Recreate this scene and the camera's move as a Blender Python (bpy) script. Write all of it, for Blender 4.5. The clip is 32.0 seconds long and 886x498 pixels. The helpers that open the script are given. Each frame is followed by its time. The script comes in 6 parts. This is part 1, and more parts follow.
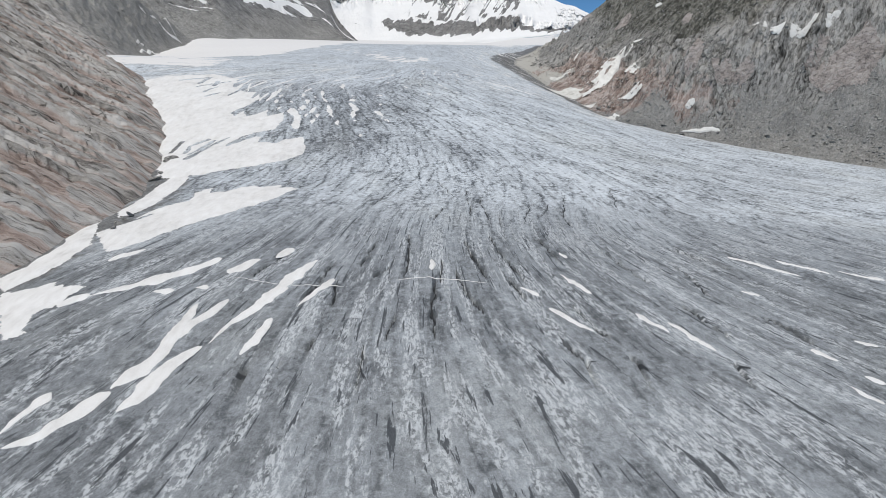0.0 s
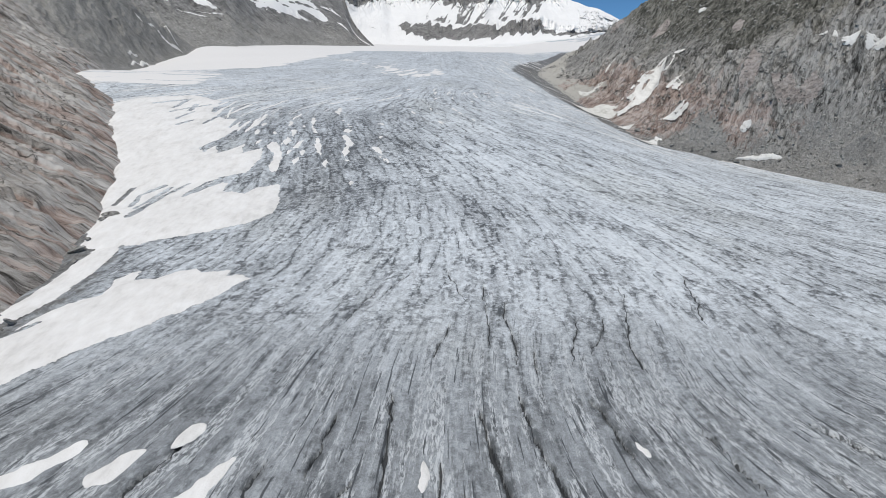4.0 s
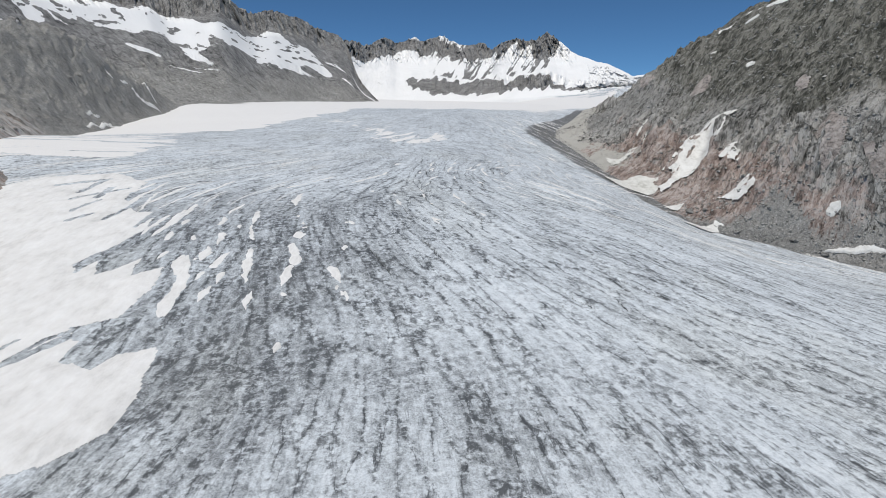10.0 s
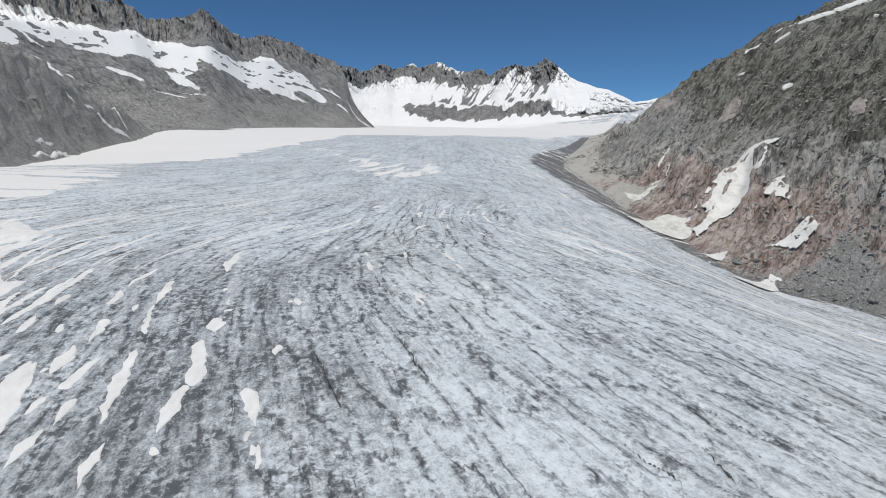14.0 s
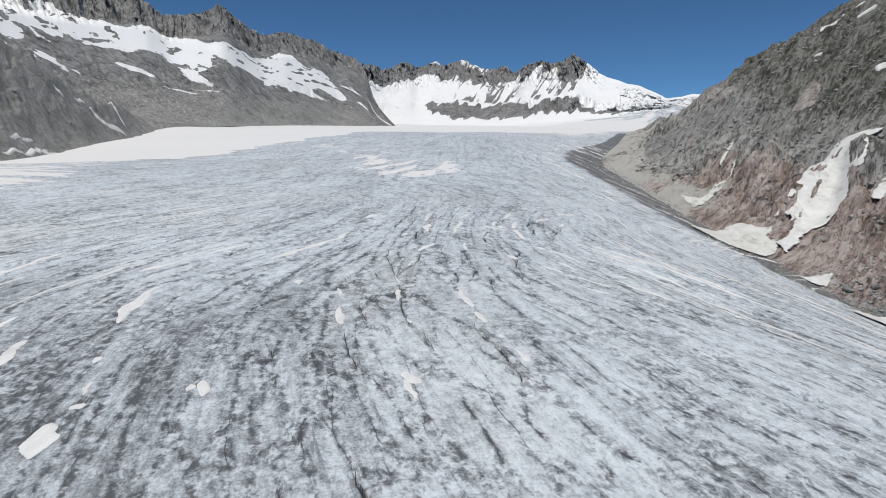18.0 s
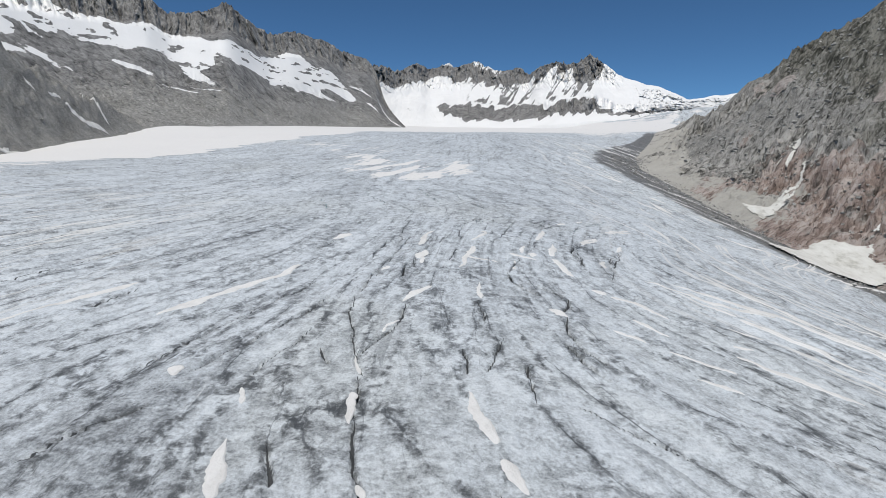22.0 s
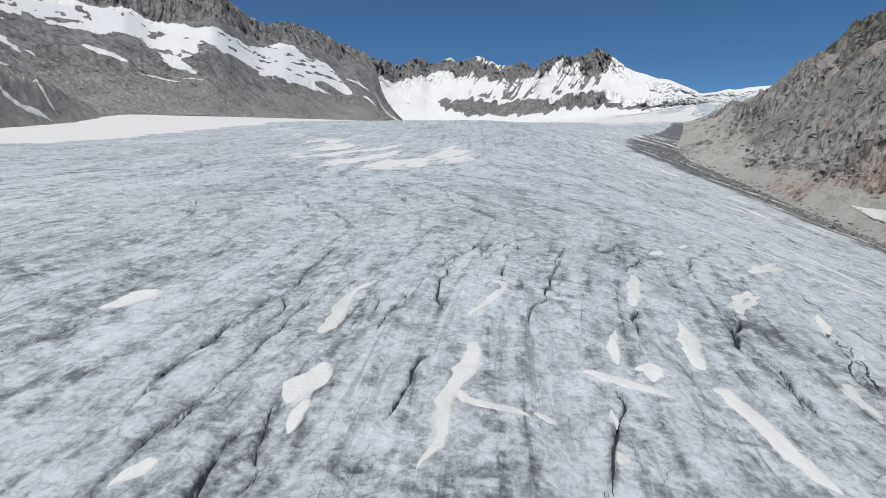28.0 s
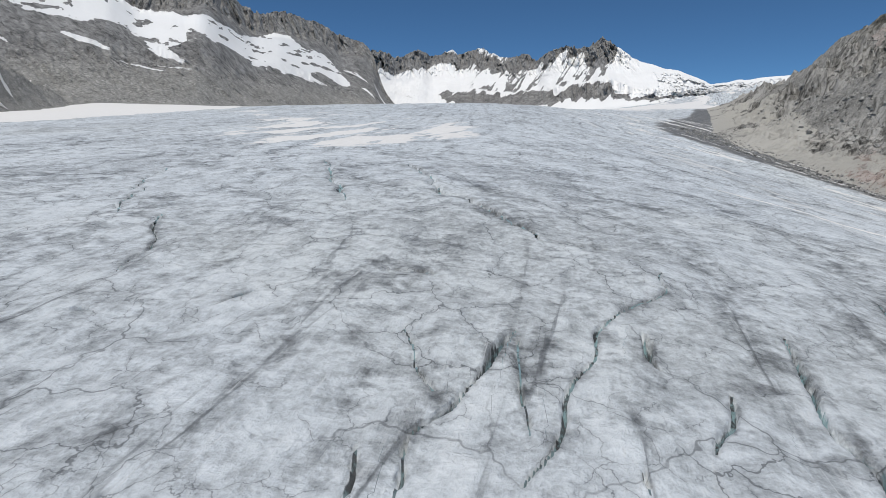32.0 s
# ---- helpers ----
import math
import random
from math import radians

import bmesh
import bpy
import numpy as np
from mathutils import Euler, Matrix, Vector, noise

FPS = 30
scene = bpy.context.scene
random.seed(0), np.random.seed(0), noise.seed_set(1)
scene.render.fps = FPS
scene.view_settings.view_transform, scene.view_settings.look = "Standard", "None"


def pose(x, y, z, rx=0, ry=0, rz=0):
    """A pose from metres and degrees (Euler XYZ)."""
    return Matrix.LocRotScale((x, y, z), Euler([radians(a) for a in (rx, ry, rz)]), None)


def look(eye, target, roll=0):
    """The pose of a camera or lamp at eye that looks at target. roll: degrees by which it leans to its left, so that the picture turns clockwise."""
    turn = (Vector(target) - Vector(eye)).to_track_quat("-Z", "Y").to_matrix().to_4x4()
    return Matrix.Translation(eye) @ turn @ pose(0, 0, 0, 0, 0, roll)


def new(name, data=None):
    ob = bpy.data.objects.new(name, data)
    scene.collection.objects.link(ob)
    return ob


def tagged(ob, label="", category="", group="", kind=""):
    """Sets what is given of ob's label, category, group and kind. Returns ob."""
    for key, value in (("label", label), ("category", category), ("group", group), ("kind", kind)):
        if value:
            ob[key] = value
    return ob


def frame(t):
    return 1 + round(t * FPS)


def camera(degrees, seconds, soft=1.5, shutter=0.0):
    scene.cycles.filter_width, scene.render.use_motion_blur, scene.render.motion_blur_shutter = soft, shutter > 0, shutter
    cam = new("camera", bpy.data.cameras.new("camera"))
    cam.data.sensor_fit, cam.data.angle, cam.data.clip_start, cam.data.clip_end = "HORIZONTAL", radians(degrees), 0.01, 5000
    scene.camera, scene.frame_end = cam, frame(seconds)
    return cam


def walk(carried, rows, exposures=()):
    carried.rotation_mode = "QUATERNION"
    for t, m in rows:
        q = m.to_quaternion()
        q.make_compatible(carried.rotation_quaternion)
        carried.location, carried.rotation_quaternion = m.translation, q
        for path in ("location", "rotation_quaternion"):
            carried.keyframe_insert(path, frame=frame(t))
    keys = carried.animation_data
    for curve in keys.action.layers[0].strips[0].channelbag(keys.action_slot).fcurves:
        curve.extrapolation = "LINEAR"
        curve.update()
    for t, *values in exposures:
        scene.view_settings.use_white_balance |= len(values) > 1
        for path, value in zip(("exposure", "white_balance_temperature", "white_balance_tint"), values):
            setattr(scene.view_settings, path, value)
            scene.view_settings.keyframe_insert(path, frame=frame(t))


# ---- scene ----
cam = camera(75.43, 32.0, soft=0.8)
# seconds, place in metres, yaw, pitch, roll in degrees
PATH = [
    (0.0, -9.80, -133.63, 59.07, -2.43, -16.47, -0.13),
    (0.5, -8.83, -122.39, 61.39, -1.73, -16.35, -0.10),
    (1.0, -7.88, -111.16, 63.69, -1.18, -16.23, -0.08),
    (1.5, -6.93, -99.96, 65.92, -0.80, -16.14, -0.08),
    (2.0, -6.00, -88.80, 68.06, -0.72, -16.06, -0.07),
    (2.5, -5.10, -77.71, 70.04, -0.71, -15.98, -0.07),
    (3.0, -4.24, -66.68, 71.86, -0.73, -16.05, -0.05),
    (3.5, -3.41, -55.67, 73.53, -0.71, -16.34, -0.05),
    (5.5, -0.62, -11.17, 78.79, -0.13, -16.12, 0.01),
    (6.0, 0.01, 0.00, 80.01, -0.03, -16.16, -0.00),
    (6.5, 0.61, 11.17, 81.21, 0.17, -15.76, 0.04),
    (7.0, 1.21, 22.33, 82.39, 0.16, -14.56, 0.04),
    (7.5, 1.79, 33.47, 83.55, 0.13, -13.31, 0.03),
    (8.0, 2.37, 44.58, 84.69, 0.10, -12.09, 0.03),
    (8.5, 2.94, 55.67, 85.81, 0.06, -11.94, 0.04),
    (9.0, 3.49, 66.72, 86.91, 0.07, -12.00, 0.03),
    (9.5, 4.04, 77.74, 87.99, 0.09, -11.77, 0.02),
    (10.0, 4.57, 88.75, 89.05, 0.17, -11.40, 0.03),
    (10.5, 5.09, 99.76, 90.09, 0.15, -11.02, 0.01),
    (11.0, 5.60, 110.78, 91.09, 0.15, -10.61, -0.01),
    (11.5, 6.08, 121.79, 92.04, 0.12, -10.18, 0.00),
    (12.0, 6.56, 132.77, 92.88, 0.09, -9.64, 0.03),
    (12.5, 7.03, 143.71, 93.58, 0.06, -9.00, 0.05),
    (13.0, 7.51, 154.57, 94.06, 0.03, -8.81, 0.04),
    (13.5, 7.99, 165.37, 94.31, -0.00, -8.86, 0.02),
    (14.0, 8.48, 176.10, 94.37, 0.01, -8.94, -0.01),
    (14.5, 8.98, 186.80, 94.29, -0.02, -9.00, -0.05),
    (16.5, 10.85, 229.20, 92.65, -0.16, -8.96, 0.10),
    (17.0, 11.10, 239.44, 92.24, 0.43, -8.95, 0.09),
    (17.5, 11.28, 249.57, 91.84, 1.34, -8.95, 0.10),
    (18.0, 11.39, 259.59, 91.47, 2.36, -8.93, 0.07),
    (18.5, 11.42, 269.52, 91.12, 3.28, -8.80, 0.03),
    (19.0, 11.40, 279.35, 90.79, 3.66, -8.73, 0.04),
    (19.5, 11.32, 289.08, 90.46, 3.63, -8.73, 0.02),
    (20.0, 11.19, 298.72, 90.15, 3.62, -8.77, -0.05),
    (20.5, 11.05, 308.29, 89.85, 3.59, -8.77, -0.11),
    (21.0, 10.88, 317.78, 89.54, 3.56, -8.74, -0.10),
    (21.5, 10.70, 327.19, 89.23, 3.56, -8.67, -0.07),
    (22.0, 10.53, 336.50, 88.88, 3.59, -8.58, -0.08),
    (22.5, 10.39, 345.72, 88.50, 3.61, -8.62, -0.07),
    (23.0, 10.27, 354.85, 88.09, 3.64, -8.69, -0.06),
    (23.5, 10.18, 363.87, 87.67, 3.63, -8.75, -0.08),
    (24.0, 10.12, 372.80, 87.23, 3.64, -8.80, -0.11),
    (24.5, 10.07, 381.62, 86.78, 3.65, -8.83, -0.12),
    (25.0, 10.04, 390.35, 86.31, 3.68, -8.79, -0.16),
    (25.5, 10.01, 398.99, 85.83, 3.68, -8.71, -0.18),
    (27.5, 9.81, 432.04, 83.64, 3.80, -8.70, -0.20),
    (28.0, 9.64, 440.05, 82.98, 3.81, -8.77, -0.20),
    (28.5, 9.44, 448.04, 82.31, 3.85, -8.79, -0.17),
    (29.0, 9.22, 456.01, 81.62, 3.83, -8.88, -0.15),
    (29.5, 9.02, 463.97, 80.96, 3.83, -8.97, -0.08),
    (30.0, 8.83, 471.91, 80.34, 3.85, -9.10, -0.03),
    (30.5, 8.68, 479.86, 79.76, 3.89, -9.15, 0.00),
    (31.0, 8.55, 487.83, 79.20, 3.92, -9.18, -0.03),
    (31.5, 8.42, 495.80, 78.61, 3.99, -9.20, -0.02),
    (32.0, 8.30, 503.77, 78.03, 4.01, -9.24, 0.00),
]
walk(cam, [(t, pose(x, y, z, 90 + pitch, roll, yaw)) for t, x, y, z, yaw, pitch, roll in PATH])

# ---------------------------------------------------------------- sky, sun
SUN_DIR = Vector((-0.10, -0.28, 1.0)).normalized()
world = bpy.data.worlds.new("sky")
scene.world = world
world.use_nodes = True
wn, wl = world.node_tree.nodes, world.node_tree.links
sky = wn.new("ShaderNodeTexSky")
sky.sky_type, sky.sun_disc = "NISHITA", False
sky.sun_elevation = math.asin(SUN_DIR.z)
sky.sun_rotation = math.atan2(SUN_DIR.x, SUN_DIR.y)
sky.altitude, sky.air_density, sky.dust_density, sky.ozone_density = 3000, 0.6, 0.0, 3.0
wn["Background"].inputs["Strength"].default_value = 0.094
deep = wn.new("ShaderNodeMix")          # the deep blue of thin mountain air
deep.data_type, deep.blend_type = "RGBA", "MULTIPLY"
deep.inputs["Factor"].default_value = 1.0
deep.inputs[7].default_value = (0.62, 0.93, 1.03, 1)
wl.new(sky.outputs["Color"], deep.inputs[6])
wl.new(deep.outputs[2], wn["Background"].inputs["Color"])
sun_data = bpy.data.lights.new("sun", "SUN")
sun_data.energy, sun_data.angle, sun_data.color = 3.3, radians(0.5), (1.0, 0.968, 0.915)
sun = new("sun", sun_data)
sun.matrix_world = look(SUN_DIR * 900, (0, 0, 0))
scene.view_settings.exposure = 0.0


# ---------------------------------------------------------------- noise on arrays
def lattice(ix, iy, seed):
    h = (ix.astype(np.int64) * 374761393 + iy.astype(np.int64) * 668265263 + seed * 974711) & 0x7FFFFFFF
    h = ((h ^ (h >> 13)) * 1274126177) & 0x7FFFFFFF
    h = h ^ (h >> 16)
    return (h & 0xFFFF) / 65535.0


def vnoise(x, y, seed=0):
    """Smooth noise from -1 to 1 with cells of one unit."""
    x, y = np.broadcast_arrays(np.asarray(x, float), np.asarray(y, float))
    fx, fy = np.floor(x), np.floor(y)
    u, v = x - fx, y - fy
    u, v = u * u * u * (u * (6 * u - 15) + 10), v * v * v * (v * (6 * v - 15) + 10)
    a, b = lattice(fx, fy, seed), lattice(fx + 1, fy, seed)
    c, d = lattice(fx, fy + 1, seed), lattice(fx + 1, fy + 1, seed)
    return 2 * ((a * (1 - u) + b * u) * (1 - v) + (c * (1 - u) + d * u) * v) - 1


def fbm(x, y, seed=0, octaves=4, gain=0.5):
    out, amp, tot = 0, 1.0, 0.0
    for i in range(octaves):
        out = out + amp * vnoise(x * 2 ** i + 17.3 * i, y * 2 ** i - 9.1 * i, seed + i)
        tot += amp
        amp *= gain
    return out / tot


def ridged(x, y, seed=0, octaves=4, gain=0.55):
    """0 to 1, with sharp crests at 1."""
    out, amp, tot = 0, 1.0, 0.0
    for i in range(octaves):
        out = out + amp * (1 - np.abs(vnoise(x * 2 ** i + 5.7 * i, y * 2 ** i + 3.3 * i, seed + i))) ** 2
        tot += amp
        amp *= gain
    return out / tot


def facets(x, y, seed=0, tilt=0.8):
    """Broken blocks about one unit across, each a plane of its own height and tilt, about -1 to 1."""
    x, y = np.broadcast_arrays(np.asarray(x, float), np.asarray(y, float))
    fx, fy = np.floor(x), np.floor(y)
    best, out = np.full(x.shape, 9.0), np.zeros(x.shape)
    for i in (-1, 0, 1):
        for j in (-1, 0, 1):
            px, py = fx + i, fy + j
            dx, dy = x - px - lattice(px, py, seed), y - py - lattice(px, py, seed + 50)
            d = dx * dx + dy * dy
            h = 2 * lattice(px, py, seed + 100) - 1 + tilt * (dx * (2 * lattice(px, py, seed + 150) - 1) + dy * (2 * lattice(px, py, seed + 200) - 1))
            out = np.where(d < best, h, out)
            best = np.minimum(best, d)
    return out


def smooth(a, b, v):
    t = np.clip((np.asarray(v, float) - a) / (b - a), 0, 1)
    return t * t * (3 - 2 * t)


# ---------------------------------------------------------------- plan of the valley
CENTRE_Y = [-400, -150, 65, 113, 160, 253, 315, 345, 400, 505, 570, 620, 700, 800, 965, 1200, 1800, 2350, 3300, 4200]
CENTRE_Z = [-75, -35, 0, 6, 9.5, 22, 36, 43, 53, 68.5, 75, 79, 88, 100, 119, 132, 170, 203, 270, 300]
RIGHT_Y = [-400, 250, 350, 420, 466, 500, 515, 532, 600, 667, 762, 830, 900, 960, 1080, 1300, 1600, 2000, 2600, 4200]
RIGHT_X = [640, 520, 450, 400, 335, 275, 228, 195, 184, 168, 157, 146, 160, 182, 225, 300, 480, 760, 1100, 1500]
LEFT_Y = [-400, 0, 60, 103, 140, 200, 270, 311, 370, 444, 490, 576, 700, 808, 900, 1020, 1180, 1500, 1823, 2150, 2344, 2450, 2700, 3130, 4200]
LEFT_X = [-300, -185, -170, -166, -155, -163, -184, -197, -233, -268, -308, -378, -405, -420, -440, -450, -490, -480, -443, -350, -292, -320, -400, -470, -600]
DROP_Y = [-400, 0, 160, 280, 420, 510, 620, 740, 890, 1100, 1220]
DROP_R = [12, 12, 14, 24, 42, 52, 46, 40, 27, 8, 0]
DROP_L = [26, 24, 18, 12, 2, -3, -3, 2, 3, 0, -3]


def curve_at(v, xs, ys):
    """The plan's line through its knots, with its corners rounded."""
    s = 0
    for k, w in ((-14, 0.25), (0, 0.5), (14, 0.25)):
        s = s + w * np.interp(np.asarray(v, float) + k, xs, ys)
    return s


def right_edge(y):
    return curve_at(y, RIGHT_Y, RIGHT_X)


def left_edge(y):
    return curve_at(y, LEFT_Y, LEFT_X)


def ice_z(x, y):
    """Height of the glacier, without its fine relief."""
    x, y = np.broadcast_arrays(np.asarray(x, float), np.asarray(y, float))
    xr, xl = right_edge(y), left_edge(y)
    c = np.clip(x, xl, xr)
    z = curve_at(y, CENTRE_Y, CENTRE_Z)
    p = np.clip(c, 0, None) / 200
    z = z - curve_at(y, DROP_Y, DROP_R) * np.where(p < 1, p ** 1.5, 1 + 0.8 * (p - 1))
    q = np.clip(-c, 0, None) / 200
    z = z - curve_at(y, DROP_Y, DROP_L) * np.where(q < 1, q ** 2, 2 * q - 1)
    z = z + 0.14 * np.clip(c - 300, 0, None) * smooth(1300, 2000, y)
    return z - 0.35 * np.abs(x - c)


# ---------------------------------------------------------------- plan of cracks and snow
# crevasses: corners of their line, then their width
CRACK_FAN_A = [
    (6.8, 74.3, 8.9, 61.8, 12.1, 44.9, 1.6), (2.1, 48.7, 4, 35.6, 9, 24, 1.6), (-5.7, 41.2, -5.7, 21.1, -6, 11.1, 1.04),
    (-27.1, 73.1, -29.7, 54.6, 1.13), (-25.6, 8.3, -23.9, -3.8, 0.87), (-19.9, 53.8, -25.2, 46.1, 1.6), (-34.2, -5.2, -35, -9.4, 1.09),
    (-45.7, 2.7, -46.6, 0.5, 1.6), (-56.4, -0.6, -53.7, 0.2, 1.6), (-75, -13.5, -76.7, -16.9, 1.6), (30, 8.5, 33.8, -0.2, 36.3, -7, 1.52),
    (8.6, -0.5, 9.5, -5.1, 0.95), (45.3, 2.6, 48.8, -4.4, 1.6), (60.9, -3.9, 67.8, -8.1, 1.59), (83.1, -9.6, 84.2, -15.7, 1.6),
    (84.2, -25, 85.1, -29.2, 1.6), (-16.9, 21.7, -19.6, 10.5, 0.88),
]
CRACK_FAN_B = [
    (-36.5, 47.2, -36, 29.4, 0.92), (-38.4, 12, -39.8, 7, 0.96), (5.3, -37.1, 5.9, -41.2, 0.81), (34.5, 78.4, 39.9, 58.7, 1.28),
    (19.7, 45.1, 22.9, 30.7, 1.13), (36.3, 27.9, 43.1, 10.3, 0.99), (57.5, 69.7, 67.2, 44, 1.46), (70.9, 29.9, 79.8, 12.2, 1.6),
    (72.6, 1.3, 81.6, -9.7, 1.4), (84.8, 72.7, 102.6, 55.7, 1.6), (95.6, 25.3, 104.3, 11.1, 1.6), (-14.6, 45.2, -13.6, 60.6, -13.7, 80.7, 0.98),
    (-3.3, 41.4, -2.4, 58.1, 0.97), (25.2, 41.6, 20.5, 58.6, 17.8, 80.8, 1.11), (84.3, 37.7, 80.4, 57.1, 1.11), (-46.6, 31.2, -39.4, 59.8, 0.98),
    (-66, 50, -57.4, 72.4, 1.06),
]
CRACK_FAN = CRACK_FAN_A + CRACK_FAN_B
CRACK_LOW = [
    (11.8, 100.8, 12.7, 118.5, 13, 141.1, 0.71), (52.2, 89.5, 52.7, 103, 56.3, 118, 61.6, 143.9, 0.71), (18.2, 92.6, 19.4, 105.4, 18.1, 128.7, 0.65),
    (23.3, 88.3, 23.6, 99.8, 0.75), (33.8, 92.9, 35.8, 105.7, 41.7, 119.8, 0.52), (-22.3, 128.8, -11.5, 154.5, 0.70),
    (-31.4, 114.1, -22.2, 141, 0.65), (-3.3, 93.8, 0.5, 113.1, 0.55), (40.3, 98.5, 49.6, 119.9, 0.58), (80.9, 118.2, 89.6, 158.6, 0.91),
    (6.7, 128.9, 0.8, 154.4, 0.70),
]
CRACK_NEAR_A = [
    (6.4, 520.1, 5.8, 514, 4.7, 509, 4.9, 504.2, 5.4, 501.2, 5.9, 498.6, 0.32),
    (24.2, 532.4, 21, 522.1, 18.4, 511.7, 16.9, 506.2, 15.3, 501, 14.6, 498, 0.32), (13.3, 516.6, 12.7, 511.9, 0.25),
    (10.5, 528.5, 7.8, 522.1, 6.6, 520.4, 0.41), (-1.9, 501, -1.5, 497.8, 0.13), (0.8, 499.7, 0.5, 497, 0.3, 494.6, 0.1, 493, 0.3),
    (0.6, 503.3, 1, 501.2, 0.29), (-10.5, 524.3, -11.8, 518.3, -12.4, 510.7, -12.7, 504.3, -12, 499.3, -11.4, 496.4, -12, 493.7, 0.46),
    (33.3, 542, 29.3, 531, 0.34), (31.4, 531.1, 33.1, 531.1, 2.58), (35.3, 532.3, 30.8, 522.8, 0.33),
]
CRACK_NEAR_B = [
    (27.8, 506.7, 26.2, 503.2, 26.4, 500.7, 25.7, 497.3, 0.45), (61.2, 565, 46.1, 538.5, 39.2, 524.7, 0.31), (9.7, 512.1, 9.8, 510.7, 0.3),
    (-44.9, 541.7, -52.7, 564.1, 0.48), (-17.3, 596.3, -5.1, 558.5, 0.41), (-3.2, 591.3, 4, 565.1, 12.4, 546.5, 17.4, 545.7, 0.59),
    (-39.7, 589.3, -31, 565.6, 0.32), (-19.2, 551, -12.2, 534.5, 0.22), (-5.6, 480.4, -4.8, 476.2, -4, 473.1, 0.42),
    (4.7, 489.1, 3.1, 482.7, 3.2, 479.2, 0.39), (-11, 480.5, -11.4, 476.2, 0.46), (41.4, 511.8, 37.5, 501, 36.9, 495.7, 38.2, 491.9, 37.1, 487, 0.57),
    (53, 511.5, 48.3, 500.4, 47.1, 493.2, 0.51), (1.6, 473.2, 3.1, 474.1, 0.74),
]
CRACK_NEAR_C = [
    (-33.6, 487.1, -31.5, 490.7, -29.7, 495.6, 0.56), (-5.1, 470.2, -3.9, 472.5, 0.3), (21.1, 486.5, 19.9, 479.3, 18.7, 473.4, 0.22),
]
CRACK_NEAR = CRACK_NEAR_A + CRACK_NEAR_B + CRACK_NEAR_C
CRACK_MIDDLE_A = [
    (-16, 453.6, -14.9, 445.2, -12.4, 435.9, -9.8, 427.6, -7.5, 421.1, 0.42),
    (-4.8, 450.5, -4.1, 444.9, -4.3, 442, -6.2, 436.2, -7.7, 431.6, -9.2, 428.6, 0.65), (-17.1, 429.6, -15.2, 427.3, -13.5, 424.8, 0.45),
    (7.1, 431.8, 8.1, 427.2, 8.6, 423.2, 0.62), (14.8, 437, 13.6, 431.9, 12.5, 427.1, 11.6, 424.1, 0.53),
    (10.9, 454.3, 11.1, 447.6, 11.6, 443.3, 0.48), (29.7, 461.5, 28.6, 450.5, 28.2, 441.9, 30.1, 436.5, 32.5, 434, 33.9, 431, 0.84),
    (18.1, 473.8, 19.8, 465.7, 22.7, 459.2, 0.64), (24.6, 466.1, 29.2, 461.3, 0.82),
    (-35.2, 420.5, -33.3, 425.5, -30.4, 430.5, -27.4, 437, -23.7, 444.8, -21.5, 453.3, 0.73),
]
CRACK_MIDDLE_B = [
    (-25.4, 420.2, -23.8, 426.9, -20.5, 437.3, 0.35), (-13.6, 466.6, -11.4, 480.6, -9.3, 504, 0.57), (-14.4, 455.6, -14.2, 469, 0.44),
    (-6.5, 477.7, -7.8, 466.8, 0.75), (-15.4, 494.8, -16.5, 478.8, 0.61), (39.4, 503.3, 38.4, 488, 0.74), (45.8, 490.2, 44, 480.3, 0.49),
    (52.8, 507.7, 46.6, 489, 0.45), (-6.6, 409.9, -3.8, 398.7, 1.4, 388.2, 3.9, 381, 0.54), (-15.8, 404.7, -13.3, 396.3, 0.73),
    (-18.1, 391.5, -14.3, 380, -11.3, 372.6, 0.45), (13.7, 396.9, 16.4, 388.7, 21.1, 380.9, 22.9, 375, 23.1, 370.7, 0.84),
    (-34.4, 383.6, -30.3, 378, 0.79), (-66.7, 403.1, -62.7, 398.7, 1.11), (27, 437.7, 32.1, 426, 1.41),
]
CRACK_MIDDLE_C = [
    (18.2, 427.9, 19.4, 416.3, 0.69),
]
CRACK_MIDDLE = CRACK_MIDDLE_A + CRACK_MIDDLE_B + CRACK_MIDDLE_C
CRACK_REST = [
    (-46.6, 398.4, -36.3, 410.9, 0.47), (-104.3, 448.1, -91.7, 468.5, -77.7, 494, 0.53), (-83.6, 418.2, -76.8, 428.2, 0.41),
    (-44.8, 419.1, -36.5, 441.4, -26.5, 462.9, 0.44), (24.9, 417.7, 39.1, 407.1, 0.33), (63.9, 423.4, 74.6, 415.7, 0.35),
    (6.4, 317.7, -2, 335, -5.9, 343.2, 1.14), (59.9, 289.2, 49.2, 302.7, 0.8), (91.8, 304.1, 69.6, 324.7, 0.77), (72.6, 290.2, 69.2, 302.2, 0.8),
    (-17, 308.7, -27.7, 333.3, 0.81), (-6.8, 409.7, -8.4, 421.4, 0.57), (-69.8, 445.3, -64.8, 455.5, 0.64),
]
